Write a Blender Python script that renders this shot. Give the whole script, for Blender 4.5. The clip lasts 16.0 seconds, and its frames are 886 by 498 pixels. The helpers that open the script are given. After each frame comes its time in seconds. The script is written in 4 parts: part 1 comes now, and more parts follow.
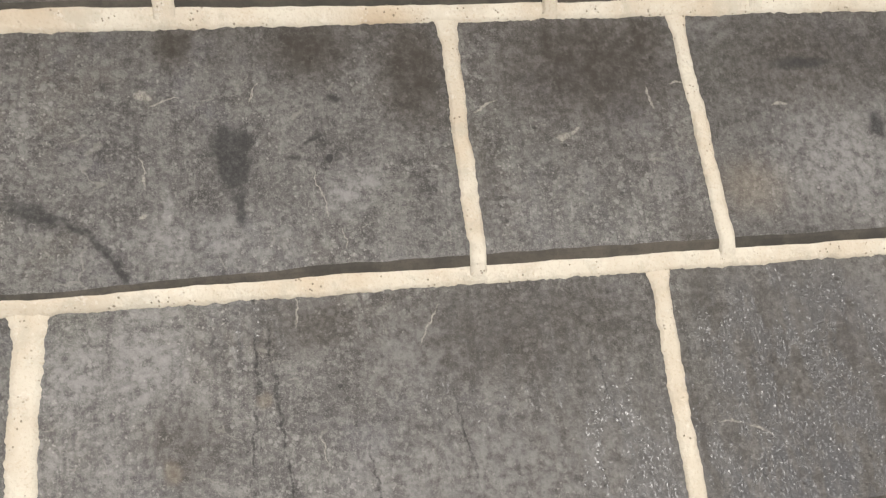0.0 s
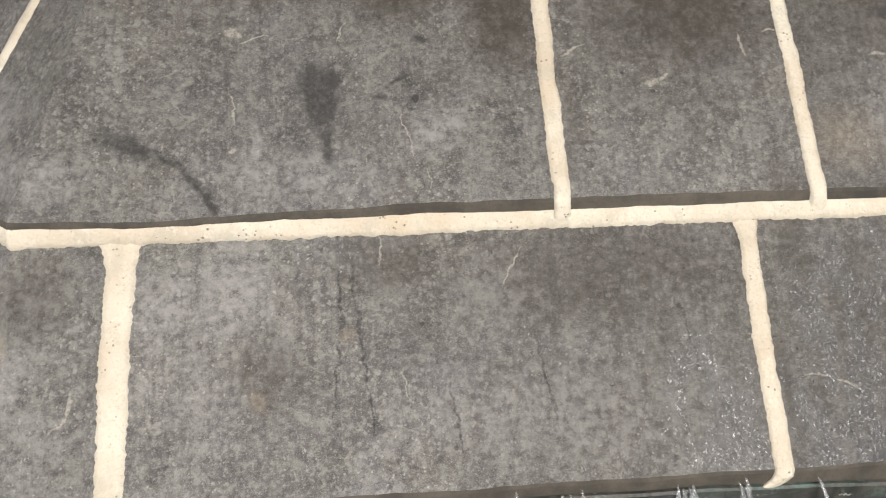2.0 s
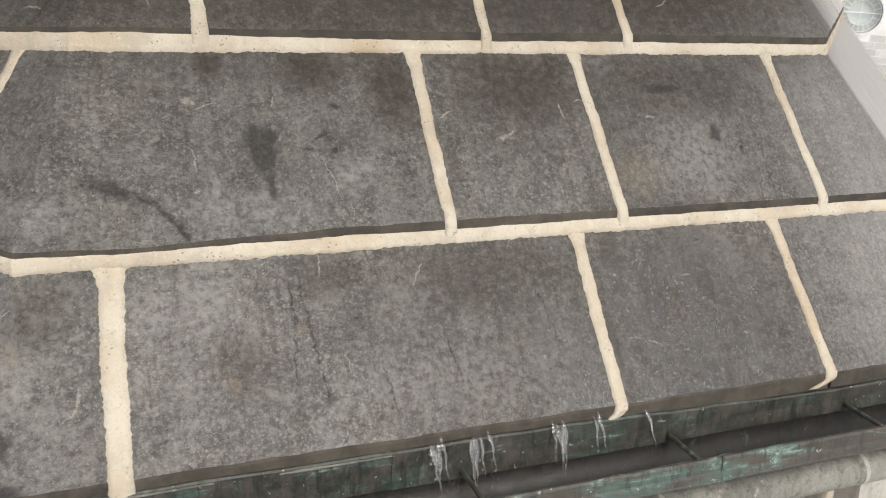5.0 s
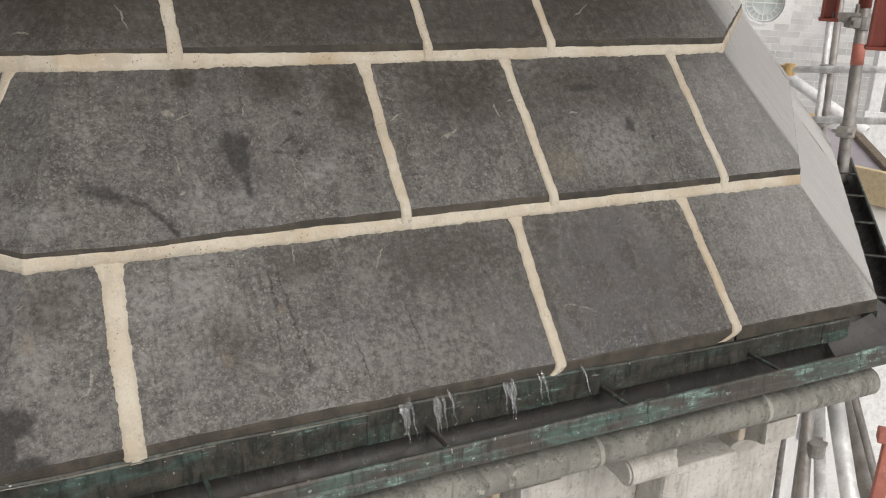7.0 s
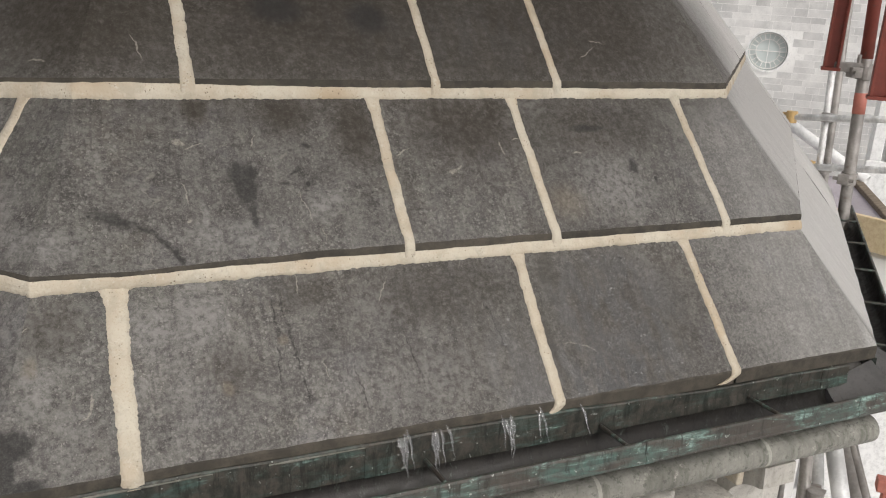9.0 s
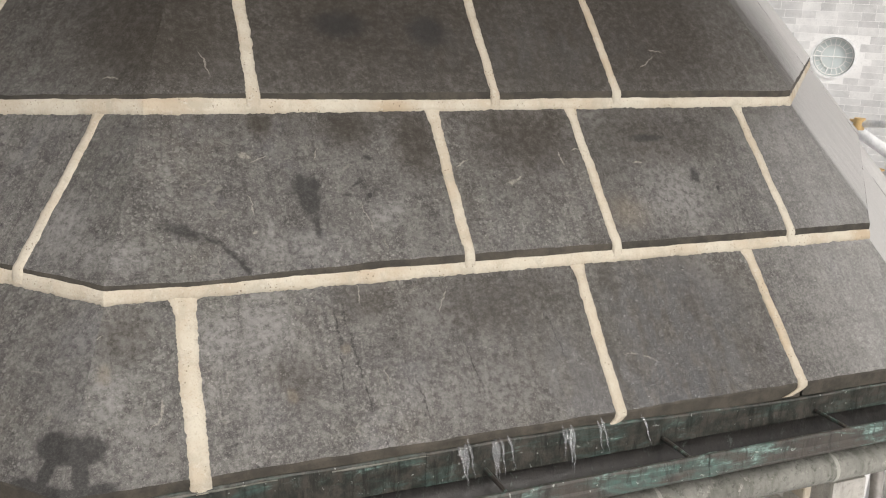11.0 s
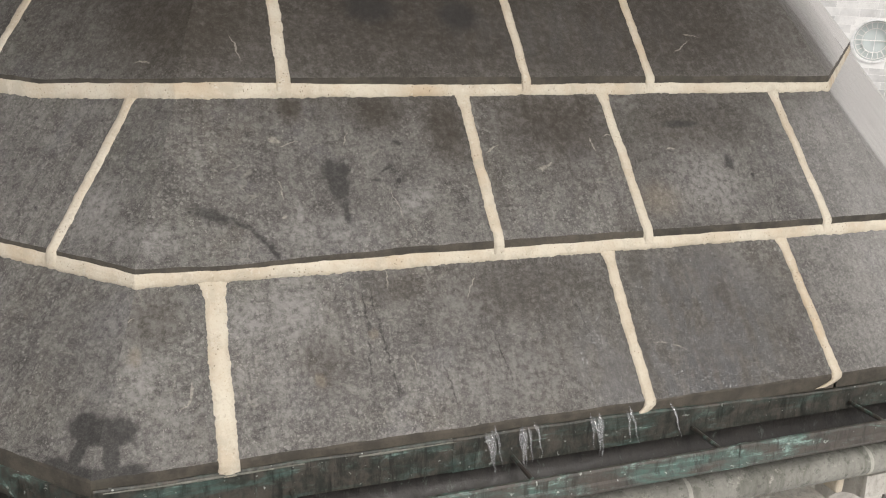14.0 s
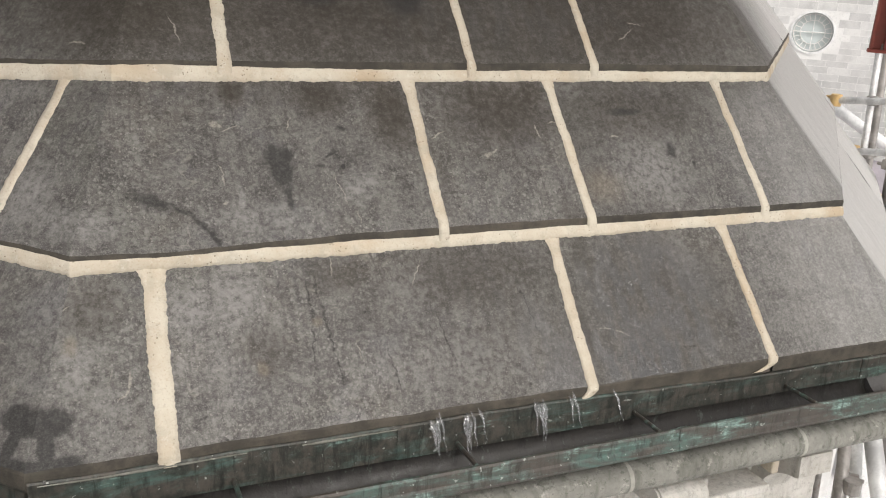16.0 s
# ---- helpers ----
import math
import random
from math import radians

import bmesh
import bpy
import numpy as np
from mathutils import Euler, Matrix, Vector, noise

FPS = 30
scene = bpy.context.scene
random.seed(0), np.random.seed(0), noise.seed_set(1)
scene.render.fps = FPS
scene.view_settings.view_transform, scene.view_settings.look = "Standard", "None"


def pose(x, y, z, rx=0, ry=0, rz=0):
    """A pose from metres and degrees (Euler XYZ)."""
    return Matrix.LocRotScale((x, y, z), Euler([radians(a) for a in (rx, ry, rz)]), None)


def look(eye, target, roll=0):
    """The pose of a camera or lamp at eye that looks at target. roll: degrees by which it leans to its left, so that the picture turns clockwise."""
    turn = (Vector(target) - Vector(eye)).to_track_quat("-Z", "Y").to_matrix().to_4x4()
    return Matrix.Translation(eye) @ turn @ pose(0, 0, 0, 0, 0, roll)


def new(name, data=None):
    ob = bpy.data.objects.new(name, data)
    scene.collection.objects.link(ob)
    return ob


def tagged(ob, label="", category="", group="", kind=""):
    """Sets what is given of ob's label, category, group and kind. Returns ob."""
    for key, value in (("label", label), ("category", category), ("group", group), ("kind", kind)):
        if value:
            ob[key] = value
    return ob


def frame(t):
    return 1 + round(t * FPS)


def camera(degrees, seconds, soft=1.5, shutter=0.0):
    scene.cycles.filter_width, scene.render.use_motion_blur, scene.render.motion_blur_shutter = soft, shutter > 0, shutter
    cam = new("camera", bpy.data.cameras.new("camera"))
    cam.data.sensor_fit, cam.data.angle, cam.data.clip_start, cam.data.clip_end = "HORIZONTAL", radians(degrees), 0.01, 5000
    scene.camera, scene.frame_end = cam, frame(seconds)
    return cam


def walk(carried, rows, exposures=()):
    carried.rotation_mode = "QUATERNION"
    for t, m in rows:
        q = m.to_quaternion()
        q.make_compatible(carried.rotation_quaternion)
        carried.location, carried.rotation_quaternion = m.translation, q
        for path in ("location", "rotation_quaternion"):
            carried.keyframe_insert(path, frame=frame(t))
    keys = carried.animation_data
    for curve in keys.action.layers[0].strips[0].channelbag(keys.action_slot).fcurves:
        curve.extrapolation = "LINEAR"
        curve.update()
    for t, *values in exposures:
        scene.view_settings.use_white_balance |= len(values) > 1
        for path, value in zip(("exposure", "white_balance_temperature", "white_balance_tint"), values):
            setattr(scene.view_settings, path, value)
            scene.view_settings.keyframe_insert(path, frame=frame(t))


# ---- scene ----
PITCH = 52.0                       # slope of the roof facets
ROOF = pose(0, 0, 0, PITCH, 0, 0)  # main facet: x along the eaves, y up the slope, z out of it
cam = camera(53.5, 16.0, soft=1.1, shutter=0.3)
# seconds, eye, target and roll in the main facet's own axes
PATH = [
    (0.0, (-0.486, 0.13, 1.165), (-0.187, 0.563, -0.765), 29.9),
    (0.5, (-0.485, 0.117, 1.169), (-0.243, 0.628, -0.75), 20.7),
    (1, (-0.495, 0.12, 1.169), (-0.305, 0.576, -0.769), 18.8),
    (1.5, (-0.494, 0.111, 1.175), (-0.294, 0.669, -0.735), 16.2),
    (2, (-0.529, 0.079, 1.146), (-0.352, 0.483, -0.805), 20.8),
    (2.2, (-0.541, 0.055, 1.125), (-0.441, 0.489, -0.825), 11.9),
    (2.3, (-0.569, 0.011, 1.107), (-0.477, 0.521, -0.825), 10.4),
    (2.5, (-0.588, 0.092, 1.097), (-0.54, 0.463, -0.868), 12.4),
    (2.8, (-0.536, -0.014, 1.057), (-0.546, 0.593, -0.849), 5.3),
    (3, (-0.562, 0.068, 1.086), (-0.403, 0.686, -0.809), 18.9),
    (3.3, (-0.597, 0.019, 1.109), (-0.269, 0.758, -0.721), 24.0),
    (3.5, (-0.676, -0.008, 1.137), (-0.232, 0.604, -0.715), 33.6),
    (3.8, (-0.754, -0.059, 1.199), (-0.149, 0.542, -0.61), 41.3),
    (4, (-0.786, -0.079, 1.258), (-0.139, 0.54, -0.531), 42.5),
    (4.3, (-0.786, -0.06, 1.344), (-0.121, 0.54, -0.444), 42.7),
    (4.5, (-0.722, -0.049, 1.404), (-0.074, 0.503, -0.406), 43.2),
    (4.7, (-0.762, -0.093, 1.401), (-0.099, 0.461, -0.402), 43.3),
    (7, (-0.965, -0.185, 1.606), (-0.128, 0.327, -0.137), 47.6),
    (7.5, (-0.972, -0.186, 1.611), (-0.129, 0.352, -0.121), 46.8),
    (8, (-0.971, -0.185, 1.61), (-0.121, 0.328, -0.126), 49.1),
    (8.5, (-0.98, -0.189, 1.617), (-0.141, 0.385, -0.106), 47.2),
    (9, (-0.976, -0.192, 1.614), (-0.132, 0.399, -0.1), 46.1),
    (9.5, (-0.979, -0.189, 1.615), (-0.123, 0.419, -0.087), 45.4),
    (10, (-0.985, -0.193, 1.619), (-0.187, 0.446, -0.1), 42.4),
    (12.5, (-0.987, -0.197, 1.626), (-0.284, 0.423, -0.14), 40.7),
    (13, (-0.985, -0.196, 1.625), (-0.275, 0.431, -0.137), 40.8),
    (13.5, (-0.98, -0.193, 1.621), (-0.283, 0.437, -0.144), 40.6),
    (14, (-0.979, -0.192, 1.62), (-0.322, 0.429, -0.164), 39.2),
    (14.5, (-0.975, -0.19, 1.617), (-0.246, 0.389, -0.153), 43.5),
    (15, (-0.974, -0.19, 1.616), (-0.224, 0.361, -0.154), 45.3),
    (15.5, (-0.976, -0.19, 1.618), (-0.224, 0.377, -0.147), 44.6),
    (16, (-0.972, -0.189, 1.615), (-0.205, 0.38, -0.142), 45.3),
]
# seconds, stops, kelvin, tint: the clip's camera darkens as it draws back
EXPOSURES = [(t, stops, 6630, 11) for t, stops in ((0.0, -0.2), (2.0, -0.04), (3.5, -0.04), (4.5, -0.17), (7.0, -0.72), (9.5, -0.64), (12.5, -0.26), (14.0, -0.39), (16.0, -0.4))]
walk(cam, [(t, ROOF @ look(eye, target, roll)) for t, eye, target, roll in PATH], EXPOSURES)

# ---------------------------------------------------------------- world and light
world = bpy.data.worlds.new("sky")
scene.world = world
world.use_nodes = True
wn = world.node_tree.nodes
sky = wn.new("ShaderNodeTexSky")
sky.sky_type, sky.sun_disc = "NISHITA", False
SUN_AZ, SUN_EL = radians(178), radians(44)     # azimuth from +y towards +x
sky.sun_elevation, sky.sun_rotation = SUN_EL, SUN_AZ
sky.dust_density, sky.air_density = 4.0, 1.0
wash = wn.new("ShaderNodeMix")                # cloud cover takes most of the blue away
wash.data_type = "RGBA"
wash.inputs["Factor"].default_value = 0.88
grey = wn.new("ShaderNodeRGBToBW")
world.node_tree.links.new(sky.outputs[0], wash.inputs["A"])
world.node_tree.links.new(sky.outputs[0], grey.inputs[0])
world.node_tree.links.new(grey.outputs[0], wash.inputs["B"])
wn["Background"].inputs["Strength"].default_value = 0.26
world.node_tree.links.new(wash.outputs["Result"], wn["Background"].inputs["Color"])
sun = new("sun", bpy.data.lights.new("sun", "SUN"))
sun.data.energy, sun.data.angle, sun.data.color = 1.25, radians(40), (1.0, 0.95, 0.88)
sun_way = Vector((math.sin(SUN_AZ) * math.cos(SUN_EL), math.cos(SUN_AZ) * math.cos(SUN_EL), math.sin(SUN_EL)))
sun.matrix_world = look(sun_way * 30, (0, 0, 0))


# ---------------------------------------------------------------- materials
class Nodes:
    """Small wrapper for writing node materials."""

    def __init__(self, name, material=None):
        self.m = material or bpy.data.materials.new(name)
        self.m.use_nodes = True
        self.t = self.m.node_tree
        self.b = self.t.nodes["Principled BSDF"]

    def link(self, value, socket):
        if hasattr(value, "is_linked"):
            self.t.links.new(value, socket)
        else:
            socket.default_value = value

    def coord(self, kind="Object", scale=(1, 1, 1), rot=0.0):
        c = self.t.nodes.new("ShaderNodeTexCoord")
        m = self.t.nodes.new("ShaderNodeMapping")
        m.inputs["Scale"].default_value = scale
        m.inputs["Rotation"].default_value = (0, 0, rot)
        self.t.links.new(c.outputs[kind], m.inputs["Vector"])
        return m.outputs[0]

    def noise(self, vec, scale, detail=4.0, rough=0.55, distort=0.0):
        n = self.t.nodes.new("ShaderNodeTexNoise")
        self.link(vec, n.inputs["Vector"])
        n.inputs["Scale"].default_value, n.inputs["Detail"].default_value = scale, detail
        n.inputs["Roughness"].default_value, n.inputs["Distortion"].default_value = rough, distort
        return n.outputs["Fac"]

    def cells(self, vec, scale, feature="F1"):
        n = self.t.nodes.new("ShaderNodeTexVoronoi")
        n.feature = feature
        self.link(vec, n.inputs["Vector"])
        n.inputs["Scale"].default_value = scale
        return n.outputs["Distance"]

    def ramp(self, value, lo, hi, a=0.0, b=1.0):
        n = self.t.nodes.new("ShaderNodeMapRange")
        n.interpolation_type = "SMOOTHSTEP"
        self.link(value, n.inputs["Value"])
        for key, v in (("From Min", lo), ("From Max", hi), ("To Min", a), ("To Max", b)):
            n.inputs[key].default_value = v
        return n.outputs["Result"]

    def math(self, op, a, b=0.0):
        n = self.t.nodes.new("ShaderNodeMath")
        n.operation = op
        self.link(a, n.inputs[0])
        self.link(b, n.inputs[1])
        return n.outputs[0]

    def mix(self, f, a, b, blend="MIX"):
        n = self.t.nodes.new("ShaderNodeMix")
        n.data_type, n.blend_type = "RGBA", blend
        self.link(f, n.inputs["Factor"])
        for v, key in ((a, "A"), (b, "B")):
            if isinstance(v, tuple):
                v = (*v, 1.0)
            self.link(v, n.inputs[key])
        return n.outputs["Result"]

    def random(self):
        return self.t.nodes.new("ShaderNodeObjectInfo").outputs["Random"]

    def bump(self, height, strength=0.4, distance=0.002, before=None):
        n = self.t.nodes.new("ShaderNodeBump")
        n.inputs["Strength"].default_value, n.inputs["Distance"].default_value = strength, distance
        self.link(height, n.inputs["Height"])
        if before is not None:
            self.link(before, n.inputs["Normal"])
        return n.outputs[0]

    def done(self, color, rough=0.7, metal=0.0, normal=None):
        if isinstance(color, tuple):
            color = (*color, 1.0)
        self.link(color, self.b.inputs["Base Color"])
        self.link(rough, self.b.inputs["Roughness"])
        self.link(metal, self.b.inputs["Metallic"])
        if normal is not None:
            self.link(normal, self.b.inputs["Normal"])
        return self.m


def slate_material(name, low, high, west=-9.0, east=9.0):
    """Dark sandstone of the slabs that lie between low and high up the slope, west and east along it: fine speckle and pale lichen dots, streaks down the slope, old stains and pale scratches (uv in metres)."""
    n = Nodes(name)
    uv = n.coord("UV")

    def shaken(scale, amount, detail=3.0):
        """The coordinates wavering a little, for ragged outlines."""
        warp = n.t.nodes.new("ShaderNodeTexNoise")
        warp.inputs["Scale"].default_value, warp.inputs["Detail"].default_value = scale, detail
        n.t.links.new(uv, warp.inputs["Vector"])
        off = n.t.nodes.new("ShaderNodeVectorMath")
        off.operation = "MULTIPLY_ADD"
        n.t.links.new(warp.outputs["Color"], off.inputs[0])
        off.inputs[1].default_value = (amount, amount, 0)
        n.t.links.new(uv, off.inputs[2])
        return off.outputs[0]

    wob = shaken(45.0, 0.022)
    ragged = shaken(150.0, 0.009, 5.0)

    def spot(u, v, ru, rv, turn=0.0, soft=0.5, weight=1.0):
        m = n.t.nodes.new("ShaderNodeMapping")
        m.vector_type = "TEXTURE"
        m.inputs["Location"].default_value = (u + 0.011, v + 0.011, 0)
        m.inputs["Rotation"].default_value = (0, 0, radians(turn))
        m.inputs["Scale"].default_value = (ru, rv, 1)
        n.t.links.new(wob, m.inputs["Vector"])
        d = n.t.nodes.new("ShaderNodeVectorMath")
        d.operation = "LENGTH"
        n.t.links.new(m.outputs[0], d.inputs[0])
        return n.ramp(d.outputs["Value"], 1 + soft, 1 - soft, 0, weight)

    def union(spots):
        out = None
        for s in spots:
            reach = 1.3 * max(s[2:4])
            if low - reach < s[1] < high + reach and west - reach < s[0] < east + reach:
                out = spot(*s) if out is None else n.math("MAXIMUM", out, spot(*s))
        return 0.0 if out is None else out

    def dots(vec, scale, size, share):
        """Round dots, each with a strength of its own; share of the cells that carry one."""
        c = n.t.nodes.new("ShaderNodeTexVoronoi")
        n.link(vec, c.inputs["Vector"])
        c.inputs["Scale"].default_value = scale
        pick = n.t.nodes.new("ShaderNodeSeparateColor")
        n.t.links.new(c.outputs["Color"], pick.inputs[0])
        return n.math("MULTIPLY", n.ramp(c.outputs["Distance"], size, size * 0.45), n.ramp(pick.outputs["Red"], 1 - share, 1.0 - share * 0.2))

    def times(*values):
        out = values[0]
        for v in values[1:]:
            out = n.math("MULTIPLY", out, v)
        return out

    streak = n.noise(n.coord("UV", (46, 3, 1)), 1.0, 6, 0.65)
    thin = n.noise(n.coord("UV", (190, 11, 1)), 1.0, 4, 0.6)
    broad = n.noise(uv, 3.6, 5, 0.6, 0.3)
    blotch = n.noise(uv, 17.0, 8, 0.72, 0.2)
    mottle = n.noise(uv, 62.0, 5, 0.7)
    grain = n.noise(uv, 520.0, 2, 0.7)
    fine = n.noise(uv, 150.0, 6, 0.85)
    # ground tone, cool to warm
    col = n.mix(n.ramp(broad, 0.36, 0.64), (0.112, 0.107, 0.098), (0.082, 0.077, 0.071))
    col = n.mix(n.ramp(n.noise(uv, 5.2, 4, 0.6), 0.5, 0.66, 0, 0.5), col, (0.108, 0.096, 0.079))
    col = n.mix(n.ramp(n.noise(n.coord("UV", (1, 1, 1), 1.1), 4.1, 4, 0.6), 0.5, 0.68, 0, 0.55), col, (0.104, 0.104, 0.086))
    col = n.mix(n.ramp(n.noise(n.coord("UV", (1, 1, 1), 2.3), 6.3, 4, 0.6), 0.52, 0.68, 0, 0.6), col, (0.122, 0.118, 0.124))
    # clouds, mottles and runs down the slope
    col = n.mix(n.ramp(blotch, 0.5, 0.62, 0, 0.65), col, (0.17, 0.163, 0.15))
    col = n.mix(n.ramp(blotch, 0.48, 0.37, 0, 0.75), col, (0.05, 0.046, 0.043))
    col = n.mix(n.ramp(streak, 0.5, 0.64, 0, 0.6), col, (0.05, 0.046, 0.043))
    col = n.mix(n.ramp(streak, 0.46, 0.32, 0, 0.45), col, (0.17, 0.164, 0.152))
    col = n.mix(times(n.ramp(thin, 0.55, 0.72, 0, 0.4), n.ramp(n.noise(uv, 5.5, 3), 0.42, 0.6)), col, (0.05, 0.047, 0.045))
    col = n.mix(times(n.ramp(thin, 0.42, 0.27, 0, 0.4), n.ramp(n.noise(uv, 6.5, 3), 0.45, 0.6)), col, (0.22, 0.213, 0.2))
    col = n.mix(n.ramp(mottle, 0.52, 0.64, 0, 0.6), col, (0.2, 0.192, 0.178))
    col = n.mix(n.ramp(mottle, 0.47, 0.36, 0, 0.65), col, (0.046, 0.043, 0.041))
    # speckle: clumps of pale crust, painted wet glints, lichen dots of two sizes, dark pits
    drift = n.ramp(n.noise(uv, 5.0, 5, 0.65), 0.4, 0.62)
    drift2 = n.ramp(n.noise(n.coord("UV", (1, 1, 1), 0.9), 7.5, 5, 0.7), 0.42, 0.62)
    col = n.mix(n.ramp(fine, 0.52, 0.6, 0, 0.62), col, (0.22, 0.21, 0.192))
    col = n.mix(n.ramp(fine, 0.47, 0.39, 0, 0.68), col, (0.042, 0.038, 0.035))
    col = n.mix(times(dots(ragged, 85.0, 0.62, 0.5), n.ramp(drift, 0, 1, 0.06, 0.55)), col, (0.235, 0.228, 0.212))
    col = n.mix(times(dots(ragged, 150.0, 0.6, 0.4), n.ramp(drift2, 0, 1, 0.12, 0.62)), col, (0.265, 0.256, 0.238))
    col = n.mix(times(dots(ragged, 230.0, 0.5, 0.2), n.ramp(drift, 0, 1, 0.2, 0.6)), col, (0.36, 0.345, 0.315))
    pits = dots(n.coord("UV", (1, 1, 1), 0.7), 175.0, 0.36, 0.15)
    col = n.mix(times(pits, 0.55), col, (0.02, 0.019, 0.019))
    holes = dots(n.coord("UV", (1, 1.2, 1), 0.2), 42.0, 0.2, 0.12)
    col = n.mix(times(holes, 0.8), col, (0.024, 0.022, 0.021))
    col = n.mix(n.ramp(grain, 0.55, 0.72, 0, 0.5), col, (0.3, 0.29, 0.27))
    col = n.mix(n.ramp(grain, 0.44, 0.28, 0, 0.55), col, (0.026, 0.025, 0.025))
    # pale hair-thin growths, short curls, and dark hairline cracks
    hair = times(n.ramp(n.cells(wob, 15.0, "DISTANCE_TO_EDGE"), 0.026, 0.01), n.ramp(n.noise(uv, 11.0, 3, 0.6), 0.6, 0.66))
    curl = times(n.ramp(n.cells(wob, 34.0, "DISTANCE_TO_EDGE"), 0.04, 0.015), n.ramp(n.noise(n.coord("UV", (1, 1, 1), 0.5), 19.0, 3, 0.6), 0.62, 0.67))
    col = n.mix(n.math("MULTIPLY", n.math("MAXIMUM", hair, curl), 0.28), col, (0.34, 0.32, 0.28))
    split_line = times(n.ramp(n.cells(n.coord("UV", (5.0, 1.3, 1)), 1.7, "DISTANCE_TO_EDGE"), 0.02, 0.006), n.ramp(n.noise(uv, 5.0, 4, 0.6), 0.56, 0.62))
    col = n.mix(times(split_line, 0.3), col, (0.03, 0.028, 0.027))
    # stones past the flow are dry and paler; the east facet's sheen is painted
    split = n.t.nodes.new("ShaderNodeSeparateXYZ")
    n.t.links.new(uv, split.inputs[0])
    dry_and_sheen = n.math("ADD", n.ramp(split.outputs["X"], 0.44, 0.8, 0, 0.28), n.ramp(split.outputs["X"], 0.9, 0.99, 0, 0.7))
    col = n.mix(times(dry_and_sheen, n.ramp(fine, 0.34, 0.6, 0.7, 1), n.ramp(streak, 0.35, 0.6, 1, 0.85)), col, (0.56, 0.55, 0.53))
    hsv = n.t.nodes.new("ShaderNodeHueSaturation")
    n.link(n.ramp(n.random(), 0, 1, 0.9, 1.12), hsv.inputs["Value"])
    n.link(col, hsv.inputs["Color"])
    col = hsv.outputs["Color"]
    # soft pale patches where the crust is thick
    chalk = union([
        (-0.701, 0.269, 0.05, 0.07, 0, 0.7), (-0.789, 0.257, 0.045, 0.05, 0, 0.8), (-0.434, 0.478, 0.03, 0.028, 0, 0.8), (-0.405, 0.49, 0.022, 0.02, 0, 0.8),
        (-0.668, 0.455, 0.007, 0.045, 0, 0.8), (-0.62, 0.42, 0.1, 0.03, 0, 0.9), (-0.95, 0.425, 0.06, 0.03, 0, 0.8), (-1.06, 0.47, 0.05, 0.06, 20, 0.8),
        (-0.988, 0.168, 0.03, 0.05, 0, 0.8), (-1.02, 0.25, 0.12, 0.12, 0, 0.8, 0.5), (-0.94, 0.08, 0.08, 0.06, 0, 0.8, 0.5), (-0.72, 0.16, 0.1, 0.15, 0, 0.9, 0.45), (0.13, 0.735, 0.05, 0.03, 0, 0.8), (0.3, 0.5, 0.09, 0.1, 0, 0.9), (0.33, 0.26, 0.03, 0.06, 10, 0.8), (-0.25, 0.1, 0.2, 0.06, 0, 0.9), (-0.36, 0.25, 0.05, 0.05, 0, 0.9),
    ])
    col = n.mix(times(chalk, n.ramp(mottle, 0.38, 0.6, 0.12, 0.6)), col, (0.27, 0.262, 0.25))
    # damp dark stains
    damp = union([
        (-0.583, 0.557, 0.03, 0.026, 0, 0.35), (-0.581, 0.525, 0.024, 0.04, 0, 0.4), (-0.573, 0.465, 0.008, 0.03),
        (-0.835, 0.47, 0.04, 0.014, -25, 0.8), (-0.82, 0.466, 0.018, 0.009, -25), (-0.785, 0.448, 0.035, 0.005, -32, 0.7), (-0.752, 0.42, 0.03, 0.0045, -45, 0.7), (-0.728, 0.387, 0.025, 0.004, -60, 0.7),
        (-1.043, 0.082, 0.046, 0.026, 0, 0.25), (-1.042, 0.045, 0.014, 0.035, 0, 0.3), (-1.045, 0.006, 0.062, 0.02, 0, 0.25),
        (-0.45, 0.955, 0.06, 0.035), (-0.24, 0.94, 0.045, 0.04), (0.379, 0.54, 0.012, 0.02), (0.433, 0.497, 0.007, 0.008),
        (0.28, 0.648, 0.045, 0.008, 0, 0.8), (-0.453, 0.531, 0.0055, 0.0055, 0, 0.2), (-0.476, 0.556, 0.016, 0.004, 40, 0.8), (-0.499, 0.534, 0.008, 0.004, 0, 0.8), (-0.439, 0.618, 0.01, 0.005, 0, 0.8),
    ])
    cracks = union([
        (-0.566, 0.265, 0.0022, 0.03, 0), (-0.563, 0.225, 0.0035, 0.018, 8), (-0.57, 0.16, 0.0022, 0.05, -6), (-0.546, 0.275, 0.002, 0.03, 6), (-0.541, 0.225, 0.0025, 0.03, 5), (-0.534, 0.165, 0.002, 0.04, 6), (-0.526, 0.105, 0.0018, 0.03, 6),
        (-0.788, 0.057, 0.006, 0.005), (-0.1, 0.18, 0.0018, 0.06, 12, 0.6), (-0.3, 0.14, 0.0018, 0.06, 10, 0.6), (-0.42, 0.09, 0.0018, 0.05, 8, 0.6), (-0.956, 0.461, 0.012, 0.002, 10, 0.4),
    ])
